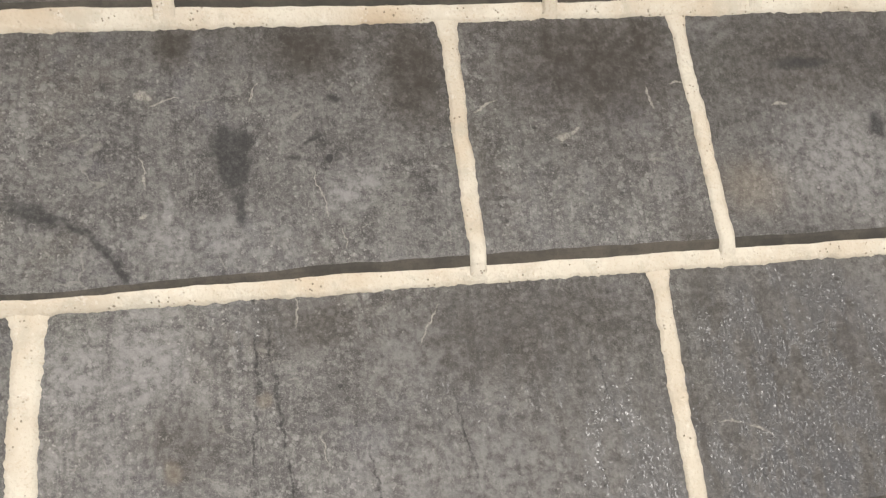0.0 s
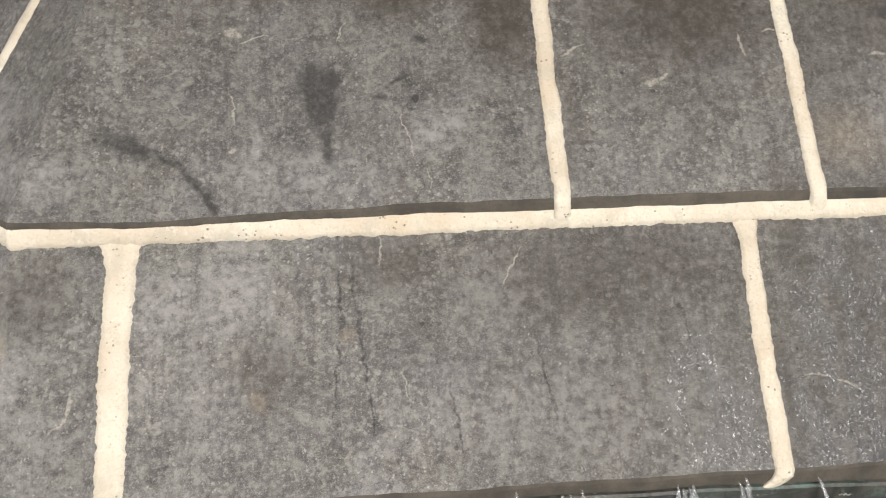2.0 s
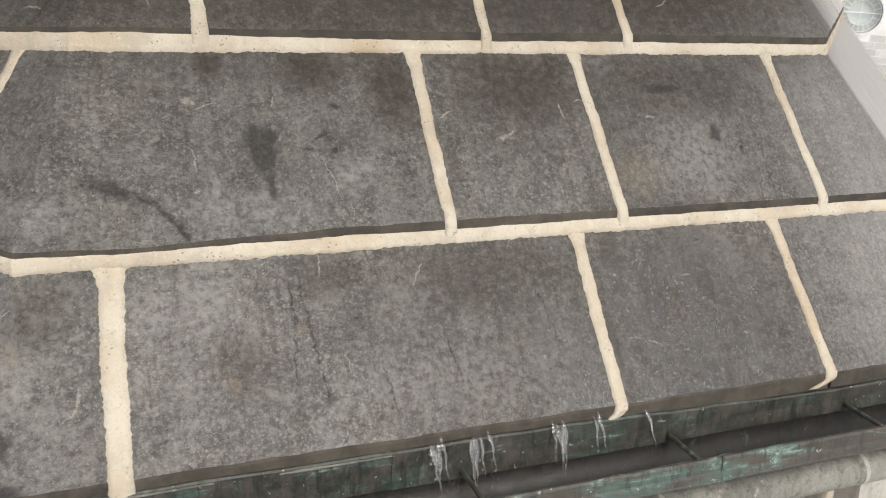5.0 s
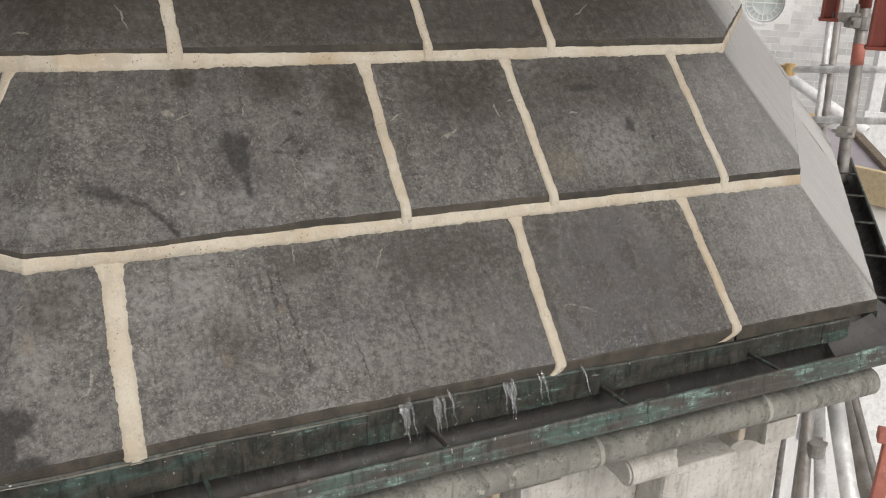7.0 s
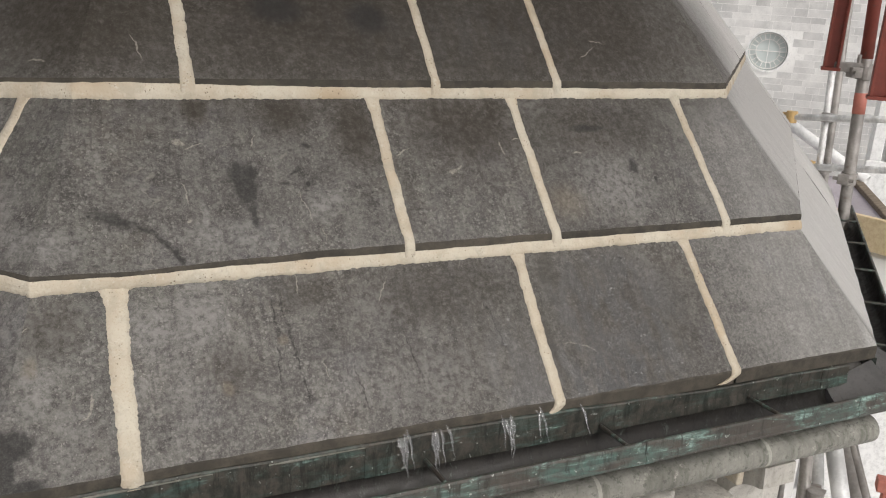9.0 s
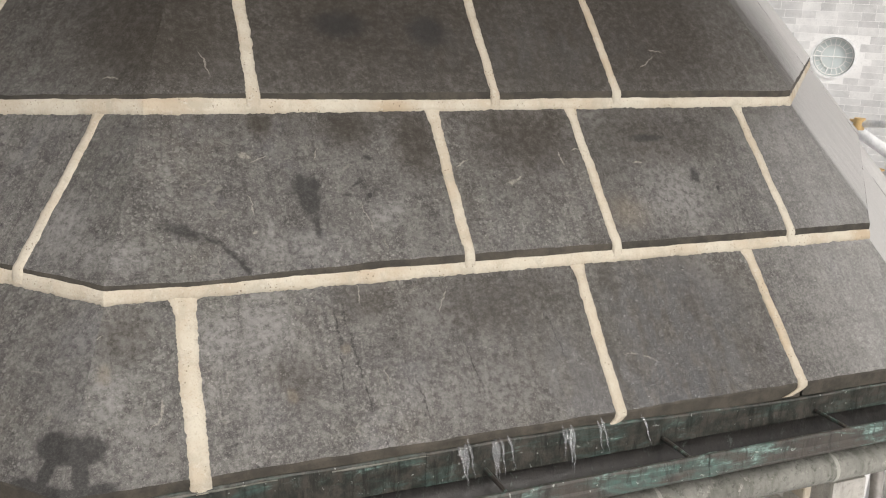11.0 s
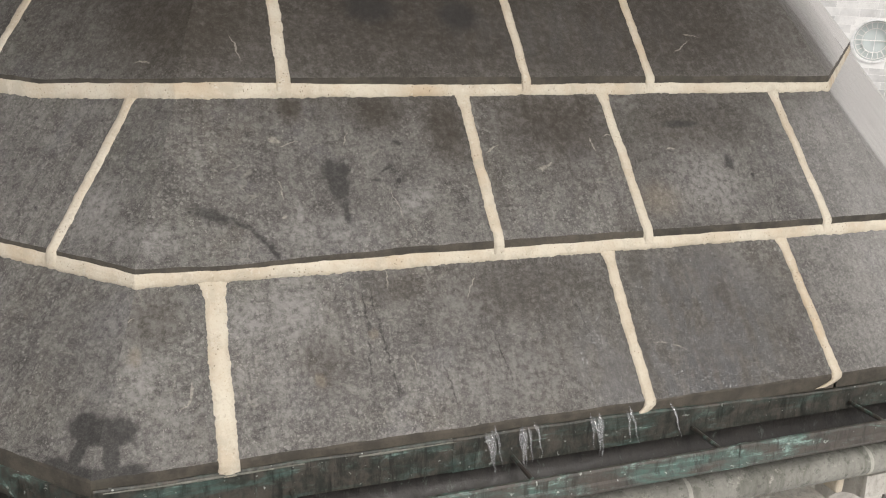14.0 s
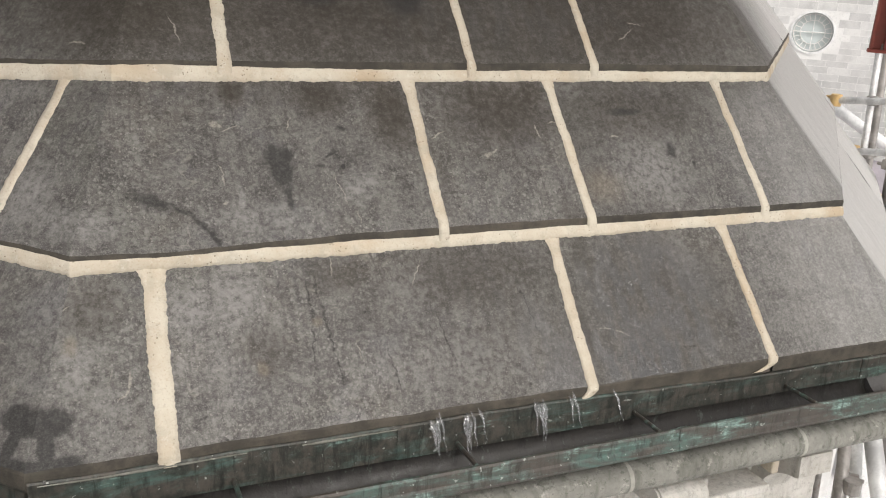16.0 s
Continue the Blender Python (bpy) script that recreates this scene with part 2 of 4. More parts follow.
    # brown wet stains that the flow leaves down the stones, plus painted upper-course shade
    soak_and_shade = union([
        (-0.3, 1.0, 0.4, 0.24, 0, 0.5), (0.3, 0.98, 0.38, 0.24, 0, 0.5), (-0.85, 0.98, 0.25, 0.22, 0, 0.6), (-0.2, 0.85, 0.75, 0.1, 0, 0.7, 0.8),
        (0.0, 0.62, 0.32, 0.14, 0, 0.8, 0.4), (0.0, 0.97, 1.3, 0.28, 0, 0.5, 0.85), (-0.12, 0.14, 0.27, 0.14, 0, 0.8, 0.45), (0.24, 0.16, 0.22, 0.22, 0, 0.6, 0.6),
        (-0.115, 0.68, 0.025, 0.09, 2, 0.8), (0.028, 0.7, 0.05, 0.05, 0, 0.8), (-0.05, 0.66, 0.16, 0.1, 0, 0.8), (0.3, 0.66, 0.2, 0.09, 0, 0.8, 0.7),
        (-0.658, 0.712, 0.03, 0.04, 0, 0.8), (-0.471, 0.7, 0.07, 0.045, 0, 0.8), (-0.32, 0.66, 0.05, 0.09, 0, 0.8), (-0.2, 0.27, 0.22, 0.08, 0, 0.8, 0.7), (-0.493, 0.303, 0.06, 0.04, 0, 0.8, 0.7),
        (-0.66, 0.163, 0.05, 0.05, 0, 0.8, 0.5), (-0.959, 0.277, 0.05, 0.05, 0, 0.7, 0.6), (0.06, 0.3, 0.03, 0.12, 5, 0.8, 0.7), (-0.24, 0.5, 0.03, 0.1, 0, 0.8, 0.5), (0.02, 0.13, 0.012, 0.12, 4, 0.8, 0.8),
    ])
    col = n.mix(times(soak_and_shade, n.ramp(mottle, 0.35, 0.65, 0.95, 0.7)), col, (0.036, 0.029, 0.021))
    col = n.mix(times(damp, n.ramp(fine, 0.4, 0.62, 0.88, 0.7)), col, (0.022, 0.021, 0.02))
    col = n.mix(times(cracks, n.ramp(fine, 0.38, 0.6, 0.9, 0.35)), col, (0.02, 0.019, 0.018))
    pale = union([
        (-0.701, 0.637, 0.011, 0.006, -20, 0.3), (-0.113, 0.545, 0.011, 0.005, 0, 0.25), (-0.096, 0.552, 0.008, 0.003, 35, 0.3),
        (0.228, 0.581, 0.012, 0.004, 0, 0.25), (-0.7, 0.458, 0.006, 0.004, 0, 0.3), (0.07, 0.124, 0.02, 0.0018, -12, 0.3), (0.108, 0.108, 0.02, 0.0018, -28, 0.3),
        (-0.225, 0.6, 0.018, 0.0018, 25, 0.3), (0.026, 0.6, 0.0018, 0.02, 8, 0.3), (-0.335, 0.288, 0.0014, 0.03, -28, 0.3),
        (-0.903, 0.134, 0.0018, 0.016, -10, 0.3), (-0.913, 0.114, 0.012, 0.0018, 35, 0.3), (-0.757, 0.848, 0.0016, 0.03, 18, 0.3), (-0.9, 0.8, 0.02, 0.0025, 0, 0.4),
        (-0.438, 0.416, 0.0012, 0.014, 8, 0.3), (-0.55, 0.632, 0.0014, 0.016, -30, 0.3), (-0.67, 0.624, 0.018, 0.0014, 12, 0.3), (-0.699, 0.52, 0.0012, 0.022, 10, 0.3), (-0.466, 0.48, 0.0012, 0.03, 14, 0.3),
        (-0.509, 0.32, 0.0012, 0.02, -6, 0.3), (-0.483, 0.138, 0.0012, 0.018, 12, 0.3), (0.072, 0.624, 0.014, 0.002, 4, 0.3),
        (-1.0, 0.3, 0.0016, 0.018, -20, 0.3), (-0.998, 0.279, 0.01, 0.0016, 30, 0.3), (0.34, 0.86, 0.03, 0.0018, 35, 0.4), (0.38, 0.89, 0.02, 0.0016, -10, 0.4),
    ])
    col = n.mix(times(pale, n.ramp(fine, 0.4, 0.56, 0.2, 0.75)), col, (0.34, 0.315, 0.27))
    rust = union([(-0.555, 0.208, 0.01, 0.01), (-0.673, 0.131, 0.01, 0.014), (0.156, 0.453, 0.045, 0.035, 0, 0.9), (-0.995, 0.21, 0.012, 0.016)])
    col = n.mix(times(rust, 0.26), col, (0.23, 0.18, 0.12))
    # water film: where the flow runs the stone is rippled, glossy and a little darker
    wet = union([
        (0.2, 0.13, 0.19, 0.2, 0, 0.45), (-0.06, 0.08, 0.09, 0.13, 0, 0.6, 0.7), (-0.2, 0.2, 0.27, 0.15, 0, 0.8, 0.28), (0.15, 0.04, 0.13, 0.06, 0, 0.5, 1.5),
        (-0.14, 0.45, 0.12, 0.09, 0, 0.7, 0.4), (-0.56, 0.42, 0.06, 0.05, 0, 0.8, 0.45), (-0.57, 0.3, 0.05, 0.05, 0, 0.8, 0.45), (0.0, 0.9, 0.35, 0.1, 0, 0.8, 0.4),
    ])
    lanes = n.ramp(n.noise(n.coord("UV", (26, 9, 1), -0.05), 1.0, 6, 0.72, 0.3), 0.42, 0.56)
    wet = times(wet, lanes)
    col = n.mix(times(wet, 0.6), col, (0.046, 0.045, 0.045))
    ripple = n.noise(n.coord("UV", (1.0, 0.7, 1), 0.1), 210.0, 3, 0.6, 0.8)
    bead = n.ramp(n.noise(n.coord("UV", (1.0, 0.6, 1), 0.06), 280.0, 5, 0.75, 0.3), 0.49, 0.57)
    rough = n.math("SUBTRACT", n.ramp(blotch, 0.3, 0.7, 0.7, 0.55), times(wet, 0.12))
    h = n.math("ADD", n.math("MULTIPLY", grain, 0.5), n.math("ADD", n.math("MULTIPLY", fine, 0.9), n.math("MULTIPLY", mottle, 0.9)))
    h = n.math("SUBTRACT", h, times(n.math("ADD", pits, holes), 0.8))
    nor = n.bump(h, 0.6, 0.0024)
    film = n.bump(n.ramp(ripple, 0.36, 0.64), 1.0, 0.0013)
    n.b.inputs["Specular IOR Level"].default_value = 0.35
    n.link(times(n.ramp(wet, 0.05, 0.6), bead), n.b.inputs["Coat Weight"])
    n.b.inputs["Coat Roughness"].default_value = 0.07
    n.b.inputs["Coat IOR"].default_value = 2.1
    n.link(film, n.b.inputs["Coat Normal"])
    return n.done(col, rough, 0.0, nor)


def mortar_material():
    n = Nodes("lime_mortar")
    v = n.coord()
    col = n.mix(n.ramp(n.noise(v, 9, 4), 0.35, 0.65), (0.47, 0.405, 0.312), (0.555, 0.51, 0.418))
    col = n.mix(n.ramp(n.noise(v, 4.0, 4, 0.6), 0.5, 0.68, 0, 0.6), col, (0.42, 0.315, 0.2))
    col = n.mix(n.ramp(n.noise(v, 260, 3), 0.52, 0.72, 0, 0.45), col, (0.38, 0.31, 0.22))
    col = n.mix(n.ramp(n.noise(v, 21, 6, 0.7, 0.4), 0.5, 0.64, 0, 0.45), col, (0.37, 0.335, 0.265))
    col = n.mix(n.ramp(n.noise(v, 55, 6, 0.75), 0.56, 0.66, 0, 0.5), col, (0.6, 0.565, 0.485))
    cell = n.cells(v, 150.0)
    gate = n.ramp(n.noise(v, 30, 3), 0.55, 0.62)
    pore = n.math("MULTIPLY", n.ramp(cell, 0.26, 0.15), gate)
    big = n.math("MULTIPLY", n.ramp(n.cells(v, 58.0), 0.13, 0.08), n.ramp(n.noise(v, 16, 3), 0.56, 0.62))
    pore = n.math("MAXIMUM", pore, big)
    col = n.mix(n.math("MULTIPLY", pore, 0.7), col, (0.13, 0.095, 0.062))
    h = n.math("SUBTRACT", n.math("ADD", n.noise(v, 180, 4), n.noise(v, 40, 3)), n.math("MULTIPLY", pore, 1.6))
    return n.done(col, 0.9, 0.0, n.bump(h, 0.7, 0.003))


def copper_material(name, green, dark=(0.03, 0.028, 0.025), flecks=0.6, mid=(0.075, 0.066, 0.055)):
    n = Nodes(name)
    v = n.coord("Object", (0.9, 3.6, 3.6))
    a = n.noise(v, 5.5, 7, 0.72, 0.5)
    b = n.noise(n.coord("Object", (1.2, 1, 1)), 34, 5, 0.7)
    col = n.mix(n.ramp(b, 0.35, 0.65), dark, mid)
    f = n.math("MULTIPLY", n.ramp(a, 0.6 - green, 0.82 - green), n.ramp(b, 0.3, 0.6, 0.35, 1))
    col = n.mix(f, col, (0.07, 0.125, 0.108))
    f2 = n.math("MULTIPLY", n.ramp(n.noise(v, 9.0, 5, 0.7, 0.5), 0.66 - green, 0.8 - green), n.ramp(a, 0.46, 0.62))
    f2 = n.math("MULTIPLY", f2, n.ramp(b, 0.4, 0.58, 0.25, 1))
    col = n.mix(f2, col, (0.3, 0.43, 0.385))
    grime = n.math("MULTIPLY", n.ramp(n.noise(n.coord("Object", (60, 60, 9)), 1.0, 6, 0.7), 0.5, 0.66), 0.75)
    col = n.mix(grime, col, tuple(c * 0.5 for c in dark))
    veil = n.ramp(n.noise(n.coord("Object", (1, 1, 0.5)), 48, 7, 0.8, 0.5), 0.56, 0.68, 0, 0.5)
    col = n.mix(veil, col, (0.13, 0.155, 0.135))
    crust = n.ramp(n.noise(n.coord(), 75, 3, 0.6), 0.66, 0.7)
    col = n.mix(n.math("MULTIPLY", crust, flecks), col, (0.42, 0.45, 0.41))
    return n.done(col, n.ramp(b, 0.3, 0.7, 0.4, 0.65), 0.15, n.bump(b, 0.5, 0.003))


def stone_material(name, light, dark, tint=(0.2, 0.24, 0.18), scale=1.0, each=0.35):
    n = Nodes(name)
    v = n.coord("Object", (scale,) * 3)
    col = n.mix(n.ramp(n.noise(v, 7, 6, 0.65), 0.35, 0.65), dark, light)
    col = n.mix(n.ramp(n.noise(v, 3.0, 4, 0.6), 0.56, 0.7, 0, 0.5), col, tint)
    col = n.mix(n.ramp(n.noise(v, 90, 4, 0.7), 0.5, 0.7, 0, 0.4), col, tuple(c * 0.5 for c in dark))
    col = n.mix(each, col, n.mix(n.random(), dark, light))
    h = n.math("ADD", n.noise(v, 120, 4, 0.7), n.noise(v, 22, 4))
    return n.done(col, 0.85, 0.0, n.bump(h, 0.5, 0.004 / scale))


def steel_material(name="galvanised_steel", base=(0.82, 0.82, 0.81), rust=0.2):
    n = Nodes(name)
    v = n.coord()
    col = n.mix(n.ramp(n.noise(v, 12, 5, 0.65), 0.35, 0.65), base, tuple(c * 0.6 for c in base))
    col = n.mix(n.ramp(n.noise(v, 6, 5, 0.7), 0.62, 0.72, 0, rust), col, (0.16, 0.075, 0.04))
    return n.done(col, n.ramp(n.noise(v, 30, 3), 0.3, 0.7, 0.35, 0.6), 0.2, n.bump(n.noise(v, 80, 3), 0.2, 0.001))


def paint_material(name, base, chip=(0.11, 0.07, 0.05), amount=0.6):
    n = Nodes(name)
    v = n.coord()
    col = n.mix(n.ramp(n.noise(v, 16, 5, 0.7), 0.4, 0.7, 0, 0.5), base, tuple(c * 0.55 for c in base))
    col = n.mix(n.ramp(n.noise(v, 40, 5, 0.75), 0.6, 0.66, 0, amount), col, chip)
    return n.done(col, 0.6, 0.0, n.bump(n.noise(v, 60, 3), 0.2, 0.001))


def wood_material(name, a, b):
    n = Nodes(name)
    col = n.mix(n.ramp(n.noise(n.coord("Object", (2, 30, 30)), 1.5, 5, 0.6, 0.8), 0.35, 0.65), a, b)
    return n.done(col, 0.75, 0.0, n.bump(n.noise(n.coord("Object", (2, 40, 40)), 2, 4), 0.3, 0.002))


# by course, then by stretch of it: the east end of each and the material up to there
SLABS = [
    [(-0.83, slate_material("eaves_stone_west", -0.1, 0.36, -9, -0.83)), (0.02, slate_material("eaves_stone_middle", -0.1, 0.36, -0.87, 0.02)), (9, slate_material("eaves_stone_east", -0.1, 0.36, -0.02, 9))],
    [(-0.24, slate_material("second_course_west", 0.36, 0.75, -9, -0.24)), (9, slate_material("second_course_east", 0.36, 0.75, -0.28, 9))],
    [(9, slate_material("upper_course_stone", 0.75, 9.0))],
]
# plumb feet of the slabs: damp dirt, with their shade mixed into the colour
SLAB_EDGE = stone_material("damp_dirty_shaded_edge", (0.082, 0.07, 0.054), (0.03, 0.027, 0.021), (0.044, 0.045, 0.032), 3.0)
MORTAR = mortar_material()
UPSTAND = copper_material("patinated_copper_upstand", 0.13, (0.03, 0.033, 0.028))
LIP = copper_material("patinated_copper_lip", 0.16, (0.05, 0.042, 0.036))
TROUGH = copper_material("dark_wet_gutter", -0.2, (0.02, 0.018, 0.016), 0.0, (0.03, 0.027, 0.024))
CORNICE = stone_material("weathered_cornice_stone", (0.3, 0.295, 0.262), (0.12, 0.118, 0.102), (0.1, 0.12, 0.09))


def algae_over(m, amount):
    """Adds dark run-off streaks and green growth to a stone."""
    n = Nodes("", m)
    base = n.b.inputs["Base Color"].links[0].from_socket
    runs = n.ramp(n.noise(n.coord("Object", (34, 34, 5)), 1.0, 6, 0.7, 0.3), 0.46, 0.66, 0, amount)
    col = n.mix(runs, base, (0.085, 0.085, 0.066))
    spots = n.ramp(n.noise(n.coord(), 55, 6, 0.75), 0.54, 0.64, 0, amount)
    col = n.mix(spots, col, (0.06, 0.062, 0.05))
    pale = n.ramp(n.noise(n.coord(), 26, 6, 0.75), 0.58, 0.68, 0, 0.6)
    col = n.mix(pale, col, (0.46, 0.44, 0.39))
    n.link(col, n.b.inputs["Base Color"])


algae_over(CORNICE, 0.6)
OLD_JOINT = stone_material("old_dirty_mortar", (0.42, 0.41, 0.36), (0.27, 0.265, 0.23))
FASCIA = stone_material("pale_corbel_stone", (0.6, 0.58, 0.54), (0.4, 0.38, 0.34), (0.42, 0.41, 0.37))
algae_over(FASCIA, 0.3)
BLOCK = stone_material("grey_ashlar", (0.74, 0.73, 0.71), (0.42, 0.415, 0.41), (0.52, 0.51, 0.5), 0.5, 0.6)
JOINT = stone_material("wall_joint", (0.8, 0.79, 0.77), (0.72, 0.71, 0.69), (0.74, 0.73, 0.71), 0.4)
STEEL = steel_material()
STEEL_DARK = steel_material("worn_steel", (0.33, 0.31, 0.29), 0.5)
RED = paint_material("red_oxide_paint", (0.21, 0.045, 0.03))
BRIGHT_RED = paint_material("bright_red_paint", (0.46, 0.16, 0.12), (0.45, 0.33, 0.3), 0.6)
BRASS = paint_material("yellow_zinc_coupler", (0.62, 0.42, 0.18), (0.2, 0.12, 0.06), 0.4)
PLANK = wood_material("scaffold_board_wood", (0.84, 0.7, 0.46), (0.74, 0.58, 0.35))
TIMBER = wood_material("old_timber", (0.24, 0.19, 0.14), (0.14, 0.11, 0.08))
LEAD = stone_material("violet_grey_roofing", (0.46, 0.42, 0.45), (0.36, 0.33, 0.355), (0.4, 0.375, 0.39), 0.3)
LEAD_DARK = stone_material("dull_wet_lead", (0.1, 0.096, 0.094), (0.045, 0.044, 0.043), (0.065, 0.065, 0.062))
PALE = stone_material("pale_paving", (0.78, 0.77, 0.76), (0.66, 0.65, 0.64), (0.7, 0.69, 0.68), 0.3)
WHITE = paint_material("white_render", (0.8, 0.8, 0.79), (0.6, 0.6, 0.58), 0.3)
GLASS = Nodes("leaded_glass").done((0.58, 0.63, 0.62), 0.25)
CLOTH = Nodes("white_sheeting")
CLOTH.done(CLOTH.mix(CLOTH.ramp(CLOTH.noise(CLOTH.coord(), 3.0, 5, 0.6), 0.4, 0.7), (0.93, 0.93, 0.92), (0.86, 0.86, 0.84)), 0.8)
CLOTH = CLOTH.m


# ---------------------------------------------------------------- helpers
def finish(name, bm, material, parent=None, label="", smooth=False):
    me = bpy.data.meshes.new(name)
    bmesh.ops.recalc_face_normals(bm, faces=bm.faces)
    for f in bm.faces:
        f.smooth = smooth
    bm.to_mesh(me)
    bm.free()
    me.materials.append(material)
    ob = new(name, me)
    ob.parent = parent
    return tagged(ob, label)


def part(name, bm, material, parent, label="", smooth=False):
    return finish(name, bm, material, parent, label, smooth)


def thing(name, label, category, group="", kind="", at=(0, 0, 0)):
    ob = new(name)
    ob.location = at
    return tagged(ob, label, category, group, kind)


def box(bm, lo, hi, bevel=0.0, m=Matrix()):
    c = [(a + b) / 2 for a, b in zip(lo, hi)]
    s = [b - a for a, b in zip(lo, hi)]
    made = bmesh.ops.create_cube(bm, size=1, matrix=m @ Matrix.Translation(c) @ Matrix.Diagonal((*s, 1)))
    if bevel:
        edges = {e for v in made["verts"] for e in v.link_edges}
        bmesh.ops.bevel(bm, geom=list(edges), offset=bevel, segments=2, affect="EDGES", profile=0.5)
    return bm


def rod(bm, a, b, r, seg=16, wall=0.0):
    """A bar from a to b; with wall a hollow tube with open ends."""
    a, b = Vector(a), Vector(b)
    m = Matrix.Translation((a + b) / 2) @ (b - a).to_track_quat("Z", "Y").to_matrix().to_4x4()
    if not wall:
        bmesh.ops.create_cone(bm, cap_ends=True, segments=seg, radius1=r, radius2=r, depth=(b - a).length, matrix=m)
        return bm
    h = (b - a).length / 2
    rings = []
    for rr, z in ((r, -h), (r, h), (r - wall, h), (r - wall, -h)):
        rings.append([bm.verts.new(m @ Vector((rr * math.cos(2 * math.pi * i / seg), rr * math.sin(2 * math.pi * i / seg), z))) for i in range(seg)])
    for k in range(4):
        for i in range(seg):
            bm.faces.new((rings[k][i], rings[k][(i + 1) % seg], rings[(k + 1) % 4][(i + 1) % seg], rings[(k + 1) % 4][i]))
    return bm


def wob(x, y, s, seed=0.0):
    return noise.noise(Vector((x * s + seed * 7.3, y * s - seed * 3.1, seed)))


# ---------------------------------------------------------------- octagonal roof
XC, HALF, TURN = -0.06, 1.015, 44.8             # middle and half length of the main eaves, angle from facet to facet
RAD = HALF / math.tan(radians(TURN / 2))            # from the eaves to the roof's axis
SINP, COSP = math.sin(radians(PITCH)), math.cos(radians(PITCH))
NARROW = math.tan(radians(TURN / 2)) * COSP         # how fast a facet narrows up the slope


def eave_frame(k):
    return Matrix.Translation((XC, RAD, 0)) @ Matrix.Rotation(radians(TURN * k), 4, "Z") @ Matrix.Translation((0, -RAD, 0))


def facet_frame(k):
    return eave_frame(k) @ Matrix.Rotation(radians(PITCH), 4, "X")


FACET = {k: facet_frame(k) for k in range(-4, 5)}
EAVE = {k: eave_frame(k) for k in range(-4, 5)}


def hip(y, z=0.0):
    """Half the facet's length at y up the slope and z out of it."""
    return HALF - math.tan(radians(TURN / 2)) * (y * COSP - z * SINP)


# lower edge of each course up the slope; the stone's face there is cut plumb
EDGE = [0.004, 0.3765, 0.770, 1.165, 1.565]
STEP = 0.012


def run(course, k, x):
    """Length along a course, running on round the hips."""
    return x + XC + 2 * k * hip(EDGE[course])


def west_sag(x):
    """How far the third course's bed falls away from the hip on the west facet."""
    return 0.11 * max(0.0, min(0.35, hip(EDGE[2]) - x))


def edge_y(course, k, x):
    y = EDGE[course]
    s = run(course, k, x)
    if course == 1:   # this bed sags a little towards the west hip
        y -= 0.012 * min(1, max(0, (-0.45 - s) / 0.35)) * min(1, max(0.35, (s + 1.15) / 0.3))
    if course == 2 and k == -1:   # and the one above runs lower past that hip
        y -= west_sag(x)
    return y + 0.002 * wob(s, 0, 9, course + 1) + 0.0008 * wob(s, 0, 40, course + 2)


def surface(course, y):
    f = (y - EDGE[course]) / (EDGE[course + 1] - EDGE[course]) if course + 1 < len(EDGE) else 0.5
    return STEP - 2 * STEP * f


